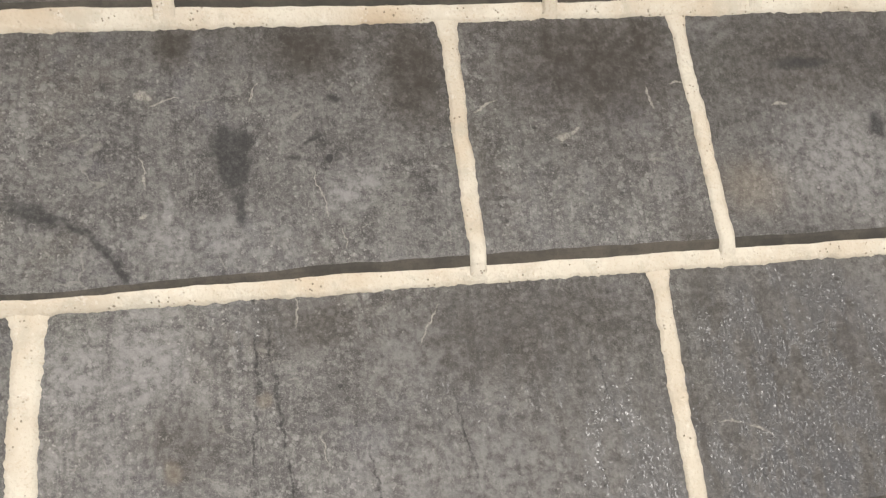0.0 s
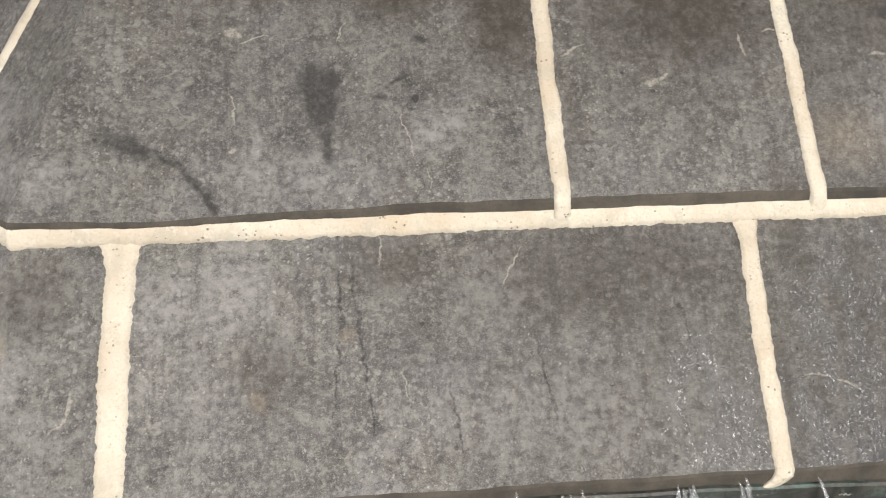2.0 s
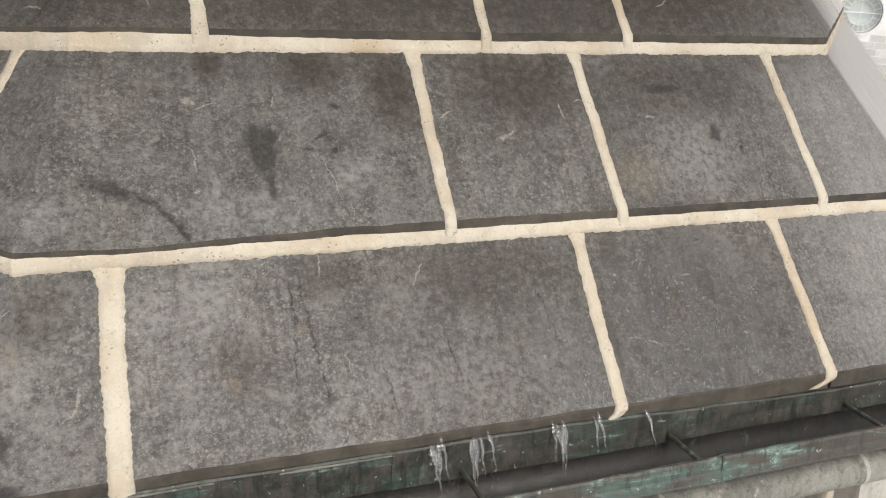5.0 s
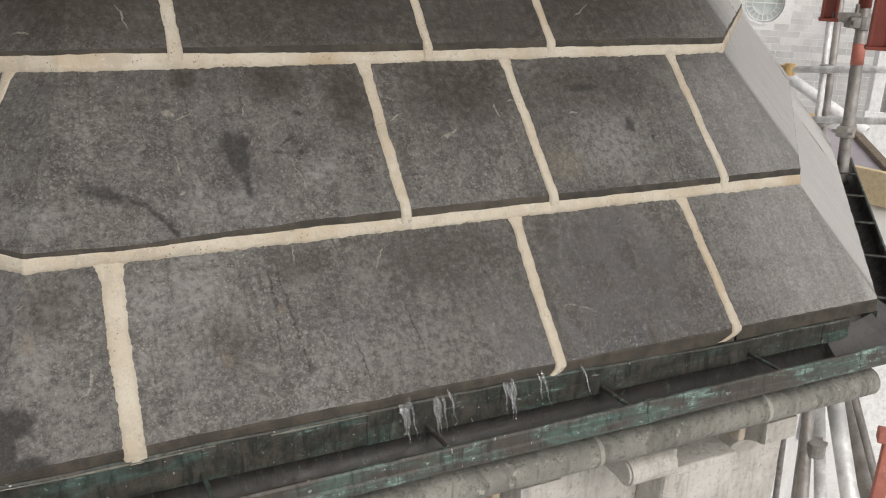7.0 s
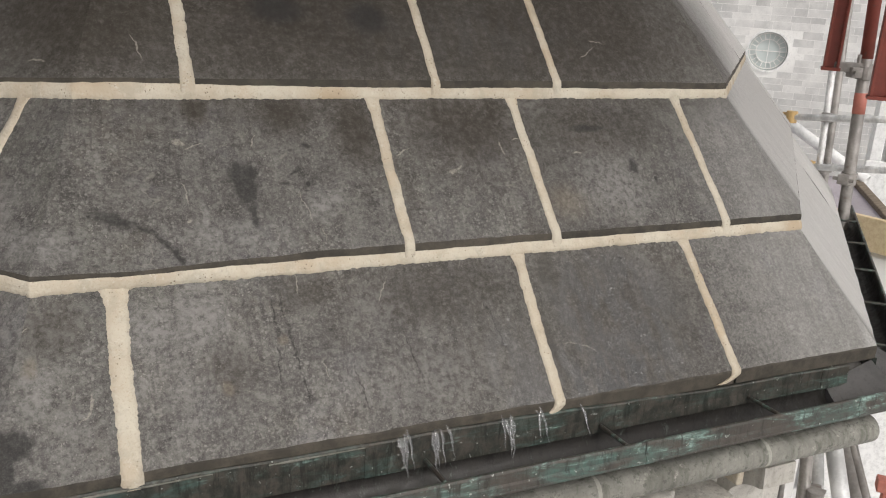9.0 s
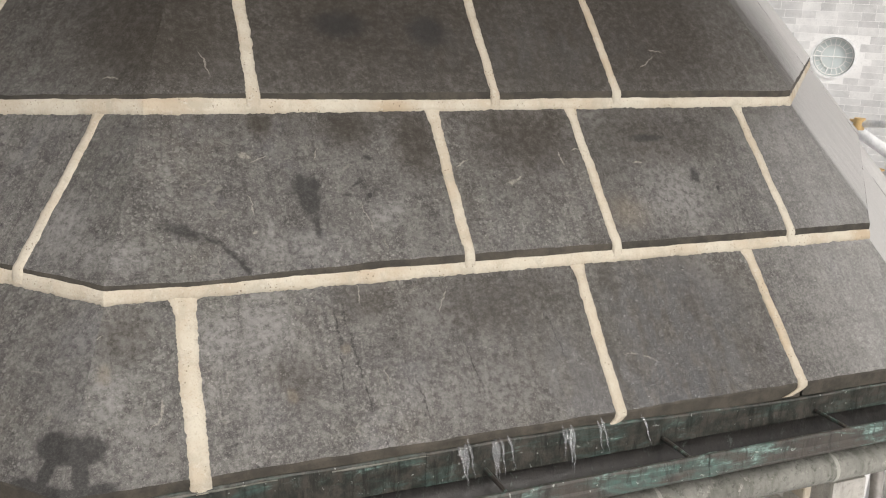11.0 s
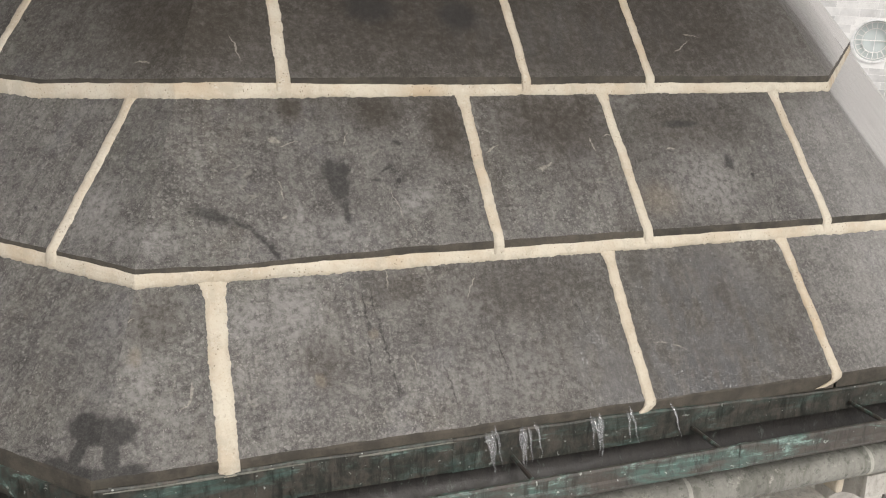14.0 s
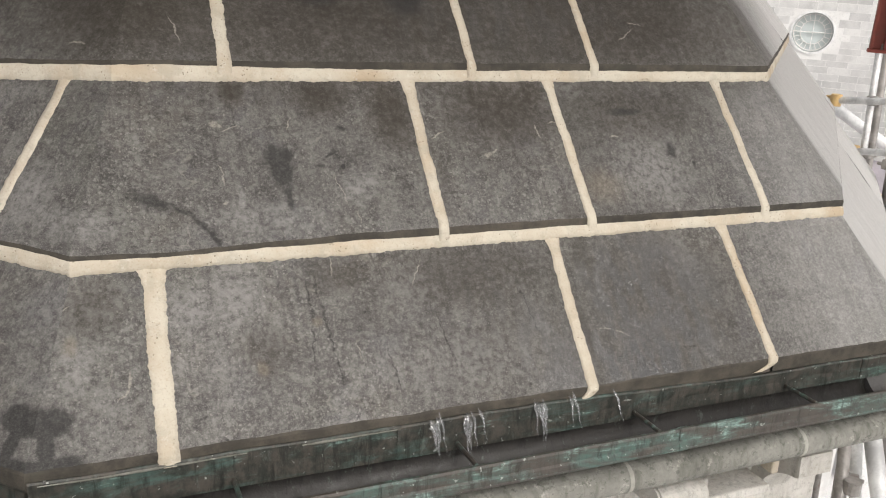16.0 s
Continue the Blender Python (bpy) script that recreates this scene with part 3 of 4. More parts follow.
def slab(parent, course, columns):
    """One stone. columns: (facet, x at the foot, x at the head) from left to right, x measured from the facet's middle."""
    y_head = EDGE[course + 1] + 0.05
    cols = []
    for (k, a0, a1), (k2, b0, b1) in zip(columns, columns[1:]):
        if k != k2:
            continue
        count = max(2, int(abs(b0 - a0) / 0.02))
        for i in range(count):
            cols.append((k, a0 + (b0 - a0) * i / count, a1 + (b1 - a1) * i / count))
        cols.append((k, b0, b1))
    rows = 24
    seed = course * 3.7 + columns[0][1]
    bm = bmesh.new()
    uv = bm.loops.layers.uv.new("uv")
    place = {}
    grid = []
    foot = set()
    for k, x0, x1 in cols:
        y0 = edge_y(course, k, x0)
        line = []

        at_hip = abs(abs(x0) - hip(EDGE[course])) < 1e-6

        def put(x, y, z):
            if at_hip:
                x = math.copysign(hip(y, z), x)
            v = bm.verts.new(FACET[k] @ Vector((x, y, z)))
            place[v] = (x + XC + 2 * k * hip(EDGE[course] + 0.15), y)   # runs on round the hips
            line.append(v)

        z0 = surface(course, y0)
        drop = 0.034 if course == 0 else 0.0215
        put(x0, y0 - SINP * drop, z0 - COSP * drop)
        put(x0, y0 - SINP * 0.004 + 0.0015 * wob(x0, y0, 30, seed), z0 - COSP * 0.004)
        for j in range(rows + 1):
            f = (j / rows) ** 1.25
            y = y0 + (y_head - y0) * f + (0.0 if j else 0.0015 + 0.002 * wob(x0, 3, 40, seed))
            x = x0 + (x1 - x0) * f
            z = surface(course, y) + (0 if at_hip else 0.0016 * wob(x, y, 11, seed) + 0.0008 * wob(x, y, 45, seed))
            if j == 0:
                z -= 0.0008
            put(x, y, z)
        put(x1, y_head, surface(course, y_head) - 0.03)
        foot.update(line[:3])
        grid.append(line)
    for la, lb in zip(grid, grid[1:]):
        for i in range(len(la) - 1):
            f = bm.faces.new((la[i], lb[i], lb[i + 1], la[i + 1]))
            for loop in f.loops:
                loop[uv].uv = place[loop.vert]
    bmesh.ops.remove_doubles(bm, verts=bm.verts, dist=0.0008)
    # closing sides and underside
    for line in (grid[0], grid[-1]):
        live = [v for v in line if v.is_valid]
        if len(live) > 2:
            try:
                bm.faces.new(live)
            except ValueError:
                pass
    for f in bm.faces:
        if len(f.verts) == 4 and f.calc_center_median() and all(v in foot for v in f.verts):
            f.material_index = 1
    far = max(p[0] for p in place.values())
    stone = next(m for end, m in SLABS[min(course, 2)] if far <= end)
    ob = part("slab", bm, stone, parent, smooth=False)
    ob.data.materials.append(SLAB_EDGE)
    return ob


def upright_joint(parent, course, k, x0, x1, width, start=0.0, hook=0.0):
    """Mortar in an upright joint, smeared over the arrises of both stones and down the plumb face."""
    bm = bmesh.new()
    y0 = edge_y(course, k, x0)
    y1 = EDGE[course + 1] - 0.03
    pts = []
    drop = 0.03 if course else 0.028
    for d in (1.0, 0.85, 0.7, 0.55, 0.4, 0.25):
        pts.append((y0 - SINP * d * drop - 0.003, surface(course, y0) - COSP * d * drop + 0.002, hook * d * d))
    steps = 150
    for j in range(steps + 1):
        y = y0 + (y1 - y0) * j / steps
        pts.append((y, surface(course, y), 0.0))
    prev = None
    for i, (y, z, sh) in enumerate(pts):
        f = (y - y0) / (y1 - y0)
        x = x0 + (x1 - x0) * f + sh + 0.0025 * wob(y, x0, 14, 5)
        wl = width / 2 * (1 + 0.13 * wob(y, x0, 17, 1) + 0.15 * wob(y, x0, 63, 2) + 0.11 * wob(y, x0, 147, 7) + 0.05 * wob(y, x0, 310, 9))
        wr = width / 2 * (1 + 0.13 * wob(y, x0, 15, 3) + 0.15 * wob(y, x0, 57, 4) + 0.11 * wob(y, x0, 139, 8) + 0.05 * wob(y, x0, 290, 10))
        if f > 0.9:
            wl, wr = wl * (1 + 1.2 * (f - 0.9) / 0.1 * 0.4), wr * (1 + 1.2 * (f - 0.9) / 0.1 * 0.4)
        row = []
        for u, h in ((-1, -0.004), (-0.93, 0.0012), (-0.45, 0.0032), (0, 0.0036), (0.45, 0.003), (0.93, 0.0012), (1, -0.004)):
            xx = x + (u * wl if u < 0 else u * wr)
            row.append(bm.verts.new(FACET[k] @ Vector((xx, y, z + h + 0.0012 * wob(xx, y, 60, 6)))))
        if prev:
            for a in range(len(row) - 1):
                bm.faces.new((prev[a], prev[a + 1], row[a + 1], row[a]))
        prev = row
    return part("mortar_joint", bm, MORTAR, parent, smooth=True)


def bed_joint(parent, course, spans, band):
    """The fillet of mortar under the foot of a course. spans: (facet, from x, to x) from left to right."""
    bm = bmesh.new()
    prev = None
    below = course - 1
    for k, a, b in spans:
        end = hip(EDGE[course])
        a, b = max(a, -end - 0.02), min(b, end + 0.02)
        count = max(3, int((b - a) / 0.005))
        for i in range(count + 1):
            x = a + (b - a) * i / count
            held = max(-end, min(end, x))
            ye = edge_y(course, k, held)
            r = run(course, k, held)
            d0 = 0.018 - 0.0075 * min(1, max(0, (-0.35 - r) / 0.45)) + 0.0012 * wob(r, 0, 30, 6)
            top, ztop = ye - SINP * d0, surface(course, ye) - COSP * d0
            low = band - (west_sag(held) if course == 2 and k == -1 else 0.0) + 0.003 * wob(r, 0, 14, 8) + 0.002 * wob(r, 0, 60, 9) + 0.0019 * wob(r, 0, 150, 4) + 0.0014 * wob(r, 0, 310, 5)
            zlow = surface(below, low)
            row = []
            for u, h in ((-0.3, 0.002), (-0.02, 0.0012), (0.05, 0.0018), (0.35, 0.0028), (0.7, 0.003), (0.95, 0.0018), (1.0, -0.004)):
                y = top + (low - top) * u
                zz = ztop + (zlow - ztop) * max(0, u) + h + 0.0004 * wob(r, y, 70, 3)
                lim = hip(y, zz)
                row.append(bm.verts.new(FACET[k] @ Vector((max(-lim, min(lim, x)), y, zz))))
            if prev:
                for q in range(len(row) - 1):
                    try:
                        bm.faces.new((prev[q], prev[q + 1], row[q + 1], row[q]))
                    except ValueError:
                        pass
            prev = row
    bmesh.ops.remove_doubles(bm, verts=bm.verts, dist=0.0006)
    return part("mortar_bed", bm, MORTAR, parent, smooth=True)


roof = thing("roof", "octagonal roof of dark wet stone slabs with cream mortar joints", "roof", kind="structure")
GAP = 0.004


def course_stones(course, joints, left_end, right_end):
    """joints: (facet, foot x, head x) of each upright joint, x on the main facet in world metres."""
    marks = [left_end] + joints + [right_end]
    for a, b in zip(marks, marks[1:]):
        cols = [(a[0], a[1] + GAP, a[2] + GAP)]
        y0, y1 = EDGE[course], EDGE[course + 1] + 0.05
        for k in range(a[0], b[0]):
            cols.append((k, hip(y0), hip(y1)))
            cols.append((k + 1, -hip(y0), -hip(y1)))
        cols.append((b[0], b[1] - GAP, b[2] - GAP))
        slab(roof, course, cols)


def on_main(*xs):
    return [(0, a - XC, b - XC) for a, b in xs]


course_stones(0, [(-1, 0.1, 0.1)] + on_main((-0.852, -0.847), (0.0, 0.0), (0.486, 0.469)) + [(1, 0.35, 0.35)], (-2, 0.3, 0.3), (2, 0.0, 0.0))
course_stones(1, [(-1, 0.715, 0.716)] + on_main((-0.260, -0.266), (0.102, 0.090), (0.604, 0.586)) + [(1, 0.75, 0.75)], (-2, 0.0, 0.0), (2, -0.2, -0.2))
course_stones(2, [(-1, 0.3, 0.3)] + on_main((-0.666, -0.664), (-0.109, -0.116), (0.220, 0.208)) + [(1, 0.2, 0.2)], (-2, 0.2, 0.2), (2, 0.2, 0.2))
course_stones(3, [(-1, 0.4, 0.4)] + on_main((-0.4, -0.4), (0.3, 0.3)) + [(1, 0.1, 0.1)], (-2, 0.2, 0.2), (2, 0.1, 0.1))

upright_joint(roof, 0, 0, -0.852 - XC, -0.847 - XC, 0.04)
upright_joint(roof, 0, 0, 0.0 - XC, 0.0 - XC, 0.028, hook=-0.03)
upright_joint(roof, 0, 0, 0.486 - XC, 0.469 - XC, 0.026, hook=-0.045)
upright_joint(roof, 0, -1, 0.1, 0.1, 0.03)
upright_joint(roof, 1, -1, 0.715, 0.716, 0.026)
upright_joint(roof, 1, 0, -0.260 - XC, -0.266 - XC, 0.026)
upright_joint(roof, 1, 0, 0.102 - XC, 0.090 - XC, 0.025)
upright_joint(roof, 1, 0, 0.604 - XC, 0.586 - XC, 0.024)
upright_joint(roof, 2, -1, 0.3, 0.3, 0.026)
upright_joint(roof, 2, 0, -0.666 - XC, -0.664 - XC, 0.029)
upright_joint(roof, 2, 0, -0.109 - XC, -0.116 - XC, 0.023)
upright_joint(roof, 2, 0, 0.220 - XC, 0.208 - XC, 0.023)
bed_joint(roof, 1, [(-1, -0.3, 2.0), (0, -2.0, 2.0)], 0.340)
bed_joint(roof, 2, [(-1, -0.3, 2.0), (0, -2.0, 2.0), (1, -2.0, 2.0)], 0.735)

# the rest of the roof, above and behind, closed to its point
bm = bmesh.new()
apex = bm.verts.new(FACET[0] @ Vector((0, RAD / COSP, -0.02)))
ring_low = []
for k in range(8):
    low = [FACET[k - 4] @ Vector((-hip(y), y, -0.045)) for y in (-0.03, 1.2, 1.55)]
    ring_low.append([bm.verts.new(v) for v in low])
for k in range(8):
    a, b = ring_low[k], ring_low[(k + 1) % 8]
    bm.faces.new((a[0], b[0], b[1], a[1]))
    bm.faces.new((a[1], b[1], b[2], a[2]))
    bm.faces.new((a[2], b[2], apex))
part("roof_core", bm, SLABS[2][0][1], roof)


# ---------------------------------------------------------------- gutter and cornice round the eaves
def sweep(bm, profile, facets, closed=False, start=None, end=None):
    """Runs a section (y, z; y negative outwards) along the eaves of these facets, mitred at the hips.
    start, end: where it begins on the first facet and stops on the last, from the facet's middle."""
    rows = []
    for i, k in enumerate(facets):
        stations = []
        if i == 0:
            stations.append(start)
        stations.append(end if i == len(facets) - 1 else None)
        for j, s in enumerate(stations):
            left = i == 0 and j == 0
            row = []
            for y, z in profile:
                m = HALF - math.tan(radians(TURN / 2)) * y
                x = s if s is not None else (-m if left else m)
                row.append(bm.verts.new(EAVE[k] @ Vector((x, y, z))))
            rows.append(row)
    span = range(len(profile)) if closed else range(len(profile) - 1)
    for a, b in zip(rows, rows[1:]):
        for q in span:
            r = (q + 1) % len(profile)
            bm.faces.new((a[q], b[q], b[r], a[r]))
    if closed:
        bm.faces.new(rows[0])
        bm.faces.new(rows[-1])
    return bm


def arc(cy, cz, r, a0, a1, count=12):
    return [(cy + r * math.cos(radians(a0 + (a1 - a0) * i / count)), cz + r * math.sin(radians(a0 + (a1 - a0) * i / count))) for i in range(count + 1)]


gutter = thing("gutter", "half-round copper eaves gutter with green patina, running with water", "gutter", kind="structure")
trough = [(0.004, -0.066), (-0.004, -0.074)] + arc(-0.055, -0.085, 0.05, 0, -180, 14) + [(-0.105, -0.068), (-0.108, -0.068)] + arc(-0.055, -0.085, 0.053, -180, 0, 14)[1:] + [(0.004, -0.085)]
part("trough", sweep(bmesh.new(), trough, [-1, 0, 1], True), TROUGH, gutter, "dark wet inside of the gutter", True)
lip = [(-0.104, -0.064), (-0.107, -0.0595), (-0.112, -0.0595), (-0.115, -0.064), (-0.115, -0.086), (-0.119, -0.090), (-0.121, -0.100), (-0.118, -0.108), (-0.111, -0.112), (-0.106, -0.106)]
part("front_lip", sweep(bmesh.new(), lip, [-1, 0, 1], True), LIP, gutter, "green patinated front lip with a rolled edge")
# thin smear of mortar between the stones' feet and the copper
for a, b in ((-1.06, -0.72), (-0.62, -0.43)):
    bm = bmesh.new()
    prev = None
    count = int((b - a) / 0.006)
    for i in range(count + 1):
        x = a + (b - a) * i / count
        w = 0.0022 * max(0.15, 0.8 + 1.1 * wob(x, 2, 22, 3) + 0.4 * wob(x, 2, 90, 3)) * min(1, 0.2 + 6 * i / count, 0.2 + 6 * (count - i) / count)
        zc = -0.0135 - 0.018 * max(0, min(1, (x + 0.1) / 0.5)) + 0.003 * wob(x - XC, 0, 8, 4)
        row = [bm.verts.new((x, y, z)) for y, z in ((-0.004, zc + w), (-0.0135, zc + w * 0.7), (-0.0165, zc), (-0.0145, zc - w), (-0.01, zc - w))]
        if prev:
            for q in range(4):
                bm.faces.new((prev[q], row[q], row[q + 1], prev[q + 1]))
        prev = row
    part("mortar_smear", bm, CORNICE, roof, smooth=True)

# upstand of lapped strips against the feet of the stones
for a, b, lap in ((-1.075, -0.43, 0.0), (-0.435, 0.19, 0.002), (0.186, 0.772, 0.0), (0.768, 0.86, 0.002)):
    bm = bmesh.new()
    n_seg = 40
    prev = None
    for i in range(n_seg + 1):
        x = a + (b - a) * i / n_seg - XC
        yy = -0.012 - lap
        top = -0.011 - 0.018 * max(0, min(1, (x + XC + 0.1) / 0.5)) + 0.003 * wob(x, 0, 8, 4)
        row = [bm.verts.new(EAVE[0] @ Vector((x, y, z))) for y, z in (
            (0.012, top + 0.003), (yy + 0.002, top + 0.003), (yy - 0.001, top), (yy + 0.001 * wob(x, 1, 20, 2), (top - 0.075) / 2), (yy - 0.0015, -0.07), (yy - 0.002, -0.079), (0.003, -0.082))]
        if prev:
            for q in range(len(row) - 1):
                bm.faces.new((prev[q], row[q], row[q + 1], prev[q + 1]))
        else:
            bm.faces.new(row)
        prev = row
    bm.faces.new(prev)
    part("back_upstand", bm, UPSTAND, gutter, "dark copper upstand with green crust")
for k in (-1, 1):
    part("back_upstand", sweep(bmesh.new(), [(0.012, -0.02), (-0.012, -0.022), (-0.013, -0.075), (0.004, -0.08)], [k], True), UPSTAND, gutter)
bm = sweep(bmesh.new(), [(0.0, -0.03), (-0.03, -0.058), (-0.07, -0.078), (-0.1, -0.084), (-0.1, -0.092), (0.0, -0.095)], [0, 1], True, 0.8 - XC, -0.82)
bm.verts.ensure_lookup_table()
for v in bm.verts[:6]:
    v.co.z -= 0.045
    v.co.y = max(v.co.y, -0.08)
part("lead_corner", bm, LEAD_DARK, gutter, "grey lead sheet dressed into the gutter's corner")
for x in (-0.744, -0.31, 0.107, 0.532):
    bm = bmesh.new()
    rod(bm, (x, 0.0, -0.064), (x, -0.108, -0.06), 0.0045, 8)
    box(bm, (x - 0.009, -0.012, -0.072), (x + 0.009, -0.006, -0.056), 0.002)
    part("tie_rod", bm, LIP, gutter, "thin metal tie rod across the gutter")

for x in (-0.8, -0.42, -0.04, 0.34, 0.72):
    bm = rod(bmesh.new(), EAVE[1] @ Vector((x, 0.0, -0.064)), EAVE[1] @ Vector((x, -0.108, -0.06)), 0.0045, 8)
    part("tie_rod", bm, LIP, gutter, "thin metal tie rod across the gutter")
# soldered laps on the front lip
for x in (-0.49, 0.165, 0.8):
    profile = [(y * 1.0 - 0.0015 if y < -0.107 else y + 0.0008, z + (0.0012 if z > -0.07 else 0.0)) for y, z in lip]
    part("lip_lap", sweep(bmesh.new(), profile, [0], True, x - XC - 0.011, x - XC + 0.011), LIP, gutter, "soldered lap on the front lip")

cornice = thing("cornice", "weathered stone cornice with a bold roll moulding below the gutter", "cornice", kind="structure")
roll = [(0.2, -0.13), (-0.02, -0.135), (-0.03, -0.162)] + arc(-0.044, -0.2, 0.036, 80, 270, 14) + [(-0.03, -0.236), (0.048, -0.24), (0.05, -0.292), (0.2, -0.295)]
joints_x = (-0.62, 0.08, 0.565)


def roll_stone(k, a, b):
    bm = bmesh.new()
    sweep(bm, roll, [k], True, a, b)
    part("roll_stone", bm, CORNICE, cornice, smooth=False)


xs = [None] + [x - XC for x in joints_x] + [0.942 - XC]
for a, b in zip(xs, xs[1:]):
    roll_stone(0, None if a is None else a + 0.004, None if b is None else b - 0.004)
roll_stone(-1, None, None)
roll_stone(1, -0.8, None)
for x in joints_x:
    part("mortar_joint", sweep(bmesh.new(), [(y * 1.0 - 0.0012, z - 0.0005) for y, z in roll], [0], True, x - XC - 0.005, x - XC + 0.005), OLD_JOINT, cornice)

# corbel table and wall below
wall_below = thing("wall_below", "pale ashlar wall and corbel table under the cornice", "wall", kind="structure")
part("ashlar_face", sweep(bmesh.new(), [(0.15, -0.29), (0.15, -5.5), (0.4, -5.5), (0.4, -0.29)], [-1, 0, 1], True), FASCIA, wall_below)


def corbel_block(x0, x1):
    bm = box(bmesh.new(), (x0, 0.045, -0.72), (x1, 0.155, -0.4), 0.012)
    part("corbel_block", bm, FASCIA, wall_below, "pale dressed stone block with a bevelled arris")
    bm = box(bmesh.new(), (x0 - 0.01, 0.039, -0.403), (x1 - 0.004, 0.15, -0.38), 0.006)
    part("cap_course", bm, FASCIA, wall_below)


def corbel_roll(x0, x1):
    bm = rod(bmesh.new(), (x0, 0.0, -0.315), (x1, 0.0, -0.315), 0.034, 24)
    bmesh.ops.bevel(bm, geom=[e for e in bm.edges if e.is_boundary or len({round(v.co.x, 3) for v in e.verts}) == 1], offset=0.006, segments=2, affect="EDGES")
    part("corbel_roll", bm, FASCIA, wall_below, "short rounded stone billet")
    part("billet_bed", box(bmesh.new(), (x0 + 0.01, 0.0, -0.35), (x1 + 0.02, 0.155, -0.29), 0.004), FASCIA, wall_below)


def corbel_curve(x0, x1):
    prof = [(0.155, -0.288), (0.0, -0.288), (-0.004, -0.345)] + arc(-0.005, -0.475, 0.125, 85, 10, 10) + [(0.155, -0.47)]
    part("corbel", sweep(bmesh.new(), prof, [0], True, x0 - XC, x1 - XC), FASCIA, wall_below, "concave stone corbel")


for base in (-0.92, -0.2):
    corbel_roll(base + 0.405, base + 0.545)
    corbel_block(base + 0.58, base + 0.81)
    corbel_curve(base + 0.85, base + 0.955)
    part("mortar_joint", box(bmesh.new(), (base + 0.8, 0.036, -0.35), (base + 0.822, 0.16, -0.245), 0.006), MORTAR, wall_below)


# ---------------------------------------------------------------- beyond the roof
ground = bmesh.new()
box(ground, (-900, -900, -5.9), (900, 900, -5.5))
tagged(finish("ground", ground, PALE), "pale washed-out paving far below the scaffold", "ground", kind="structure")


def tube(name, a, b, material=STEEL, label="galvanised steel scaffold tube", r=0.0242):
    ob = thing(name, label, "scaffold tube", "scaffold tubes")
    part("pipe", rod(bmesh.new(), a, b, r, 18, 0.004), material, ob, smooth=True)
    return ob


def coupler(p, material=STEEL_DARK, label="rusty steel scaffold coupler clamped to a tube", size=0.045, turn=0.0):
    ob = thing("scaffold_coupler", label, "coupler", "scaffold couplers")
    m = Matrix.Translation(p) @ Matrix.Rotation(radians(turn), 4, "Z")
    bm = rod(bmesh.new(), m @ Vector((0, 0, -size * 0.6)), m @ Vector((0, 0, size * 0.6)), 0.034, 14)
    part("clamp", bm, material, ob)
    bm = box(bmesh.new(), (0.02, -0.025, -0.022), (0.07, 0.025, 0.022), 0.004, m)
    part("flap", bm, material, ob)
    bm = rod(bmesh.new(), m @ Vector((0.06, -0.045, 0)), m @ Vector((0.06, 0.045, 0)), 0.008, 8)
    part("bolt", bm, STEEL_DARK, ob)
    return ob


def standard(x, y, z, material, label, r=0.0242):
    """An upright tube, a hair out of plumb, that passes (x, y) at height z."""
    a, b = ((x - 0.03 * (h - z), y + 0.035 * (h - z), h) for h in (-5.5, 3.2))
    return tube("scaffold_tube", a, b, material, label, r)


def on_standard(h):
    return Vector((2.313 - 0.03 * (h - 0.38), 1.293 + 0.035 * (h - 0.38), h))


standard(2.313, 1.293, 0.38, STEEL_DARK, "worn steel scaffold standard with red paint marks", 0.026)
standard(3.658, 2.62, 0.06, STEEL, "galvanised scaffold standard at the guard rails", 0.0205)
standard(3.712, 2.605, 0.02, STEEL_DARK, "dull steel scaffold tube standing beside another", 0.0225)
tube("scaffold_tube", (3.33, 3.265, 0.056), (3.83, 1.49, 0.287), STEEL, "bright galvanised guard rail tube", 0.0215)
tube("scaffold_tube", (3.52, 3.06, -0.25), (3.76, 1.55, -0.006), STEEL, "bright galvanised lower guard rail tube", 0.0215)
coupler((3.612, 2.58, 0.145))
coupler((3.632, 2.56, -0.185))
coupler((3.478, 2.733, 0.125), BRASS, "yellow zinc-plated sleeve coupler on a guard rail", 0.06, 90)
coupler((3.592, 2.625, -0.18), BRASS, "yellow zinc-plated sleeve coupler on a guard rail", 0.06, 90)
coupler(on_standard(0.1), turn=200)
coupler(on_standard(0.56), turn=160)
for z, high, material, label in ((0.385, 0.09, BRIGHT_RED, "bright red paint band on a scaffold tube"), (0.62, 0.75, RED, "worn rust-red paint on a scaffold tube")):
    band = thing("paint_mark", label, "paint mark", "red paint marks")
    part("band", rod(bmesh.new(), on_standard(z), on_standard(z + high), 0.027, 18, 0.003), material, band, smooth=True)


def red_beam(x, y, z0, z1, w, turn):
    ob = thing("steel_beam", "rust-red painted steel box section hung on the scaffold", "steel beam", "red beams")
    m = Matrix.Translation((x, y, 0)) @ Matrix.Rotation(radians(turn), 4, "Z")
    part("web", box(bmesh.new(), (-w / 2, -0.012, z0), (w / 2, 0.012, z1), 0.003, m), RED, ob)
    for sgn in (-1, 1):
        part("flange", box(bmesh.new(), (sgn * w / 2 - 0.006, -0.03, z0), (sgn * w / 2 + 0.006, 0.03, z1), 0.002, m), RED, ob)
    part("foot_plate", box(bmesh.new(), (-w / 2 - 0.012, -0.035, z0 - 0.014), (w / 2 + 0.012, 0.035, z0), 0.002, m), RED, ob)
    return ob


red_beam(2.186, 1.374, 0.575, 2.55, 0.052, -45)
red_beam(2.162, 1.084, 0.49, 2.55, 0.075, -45)
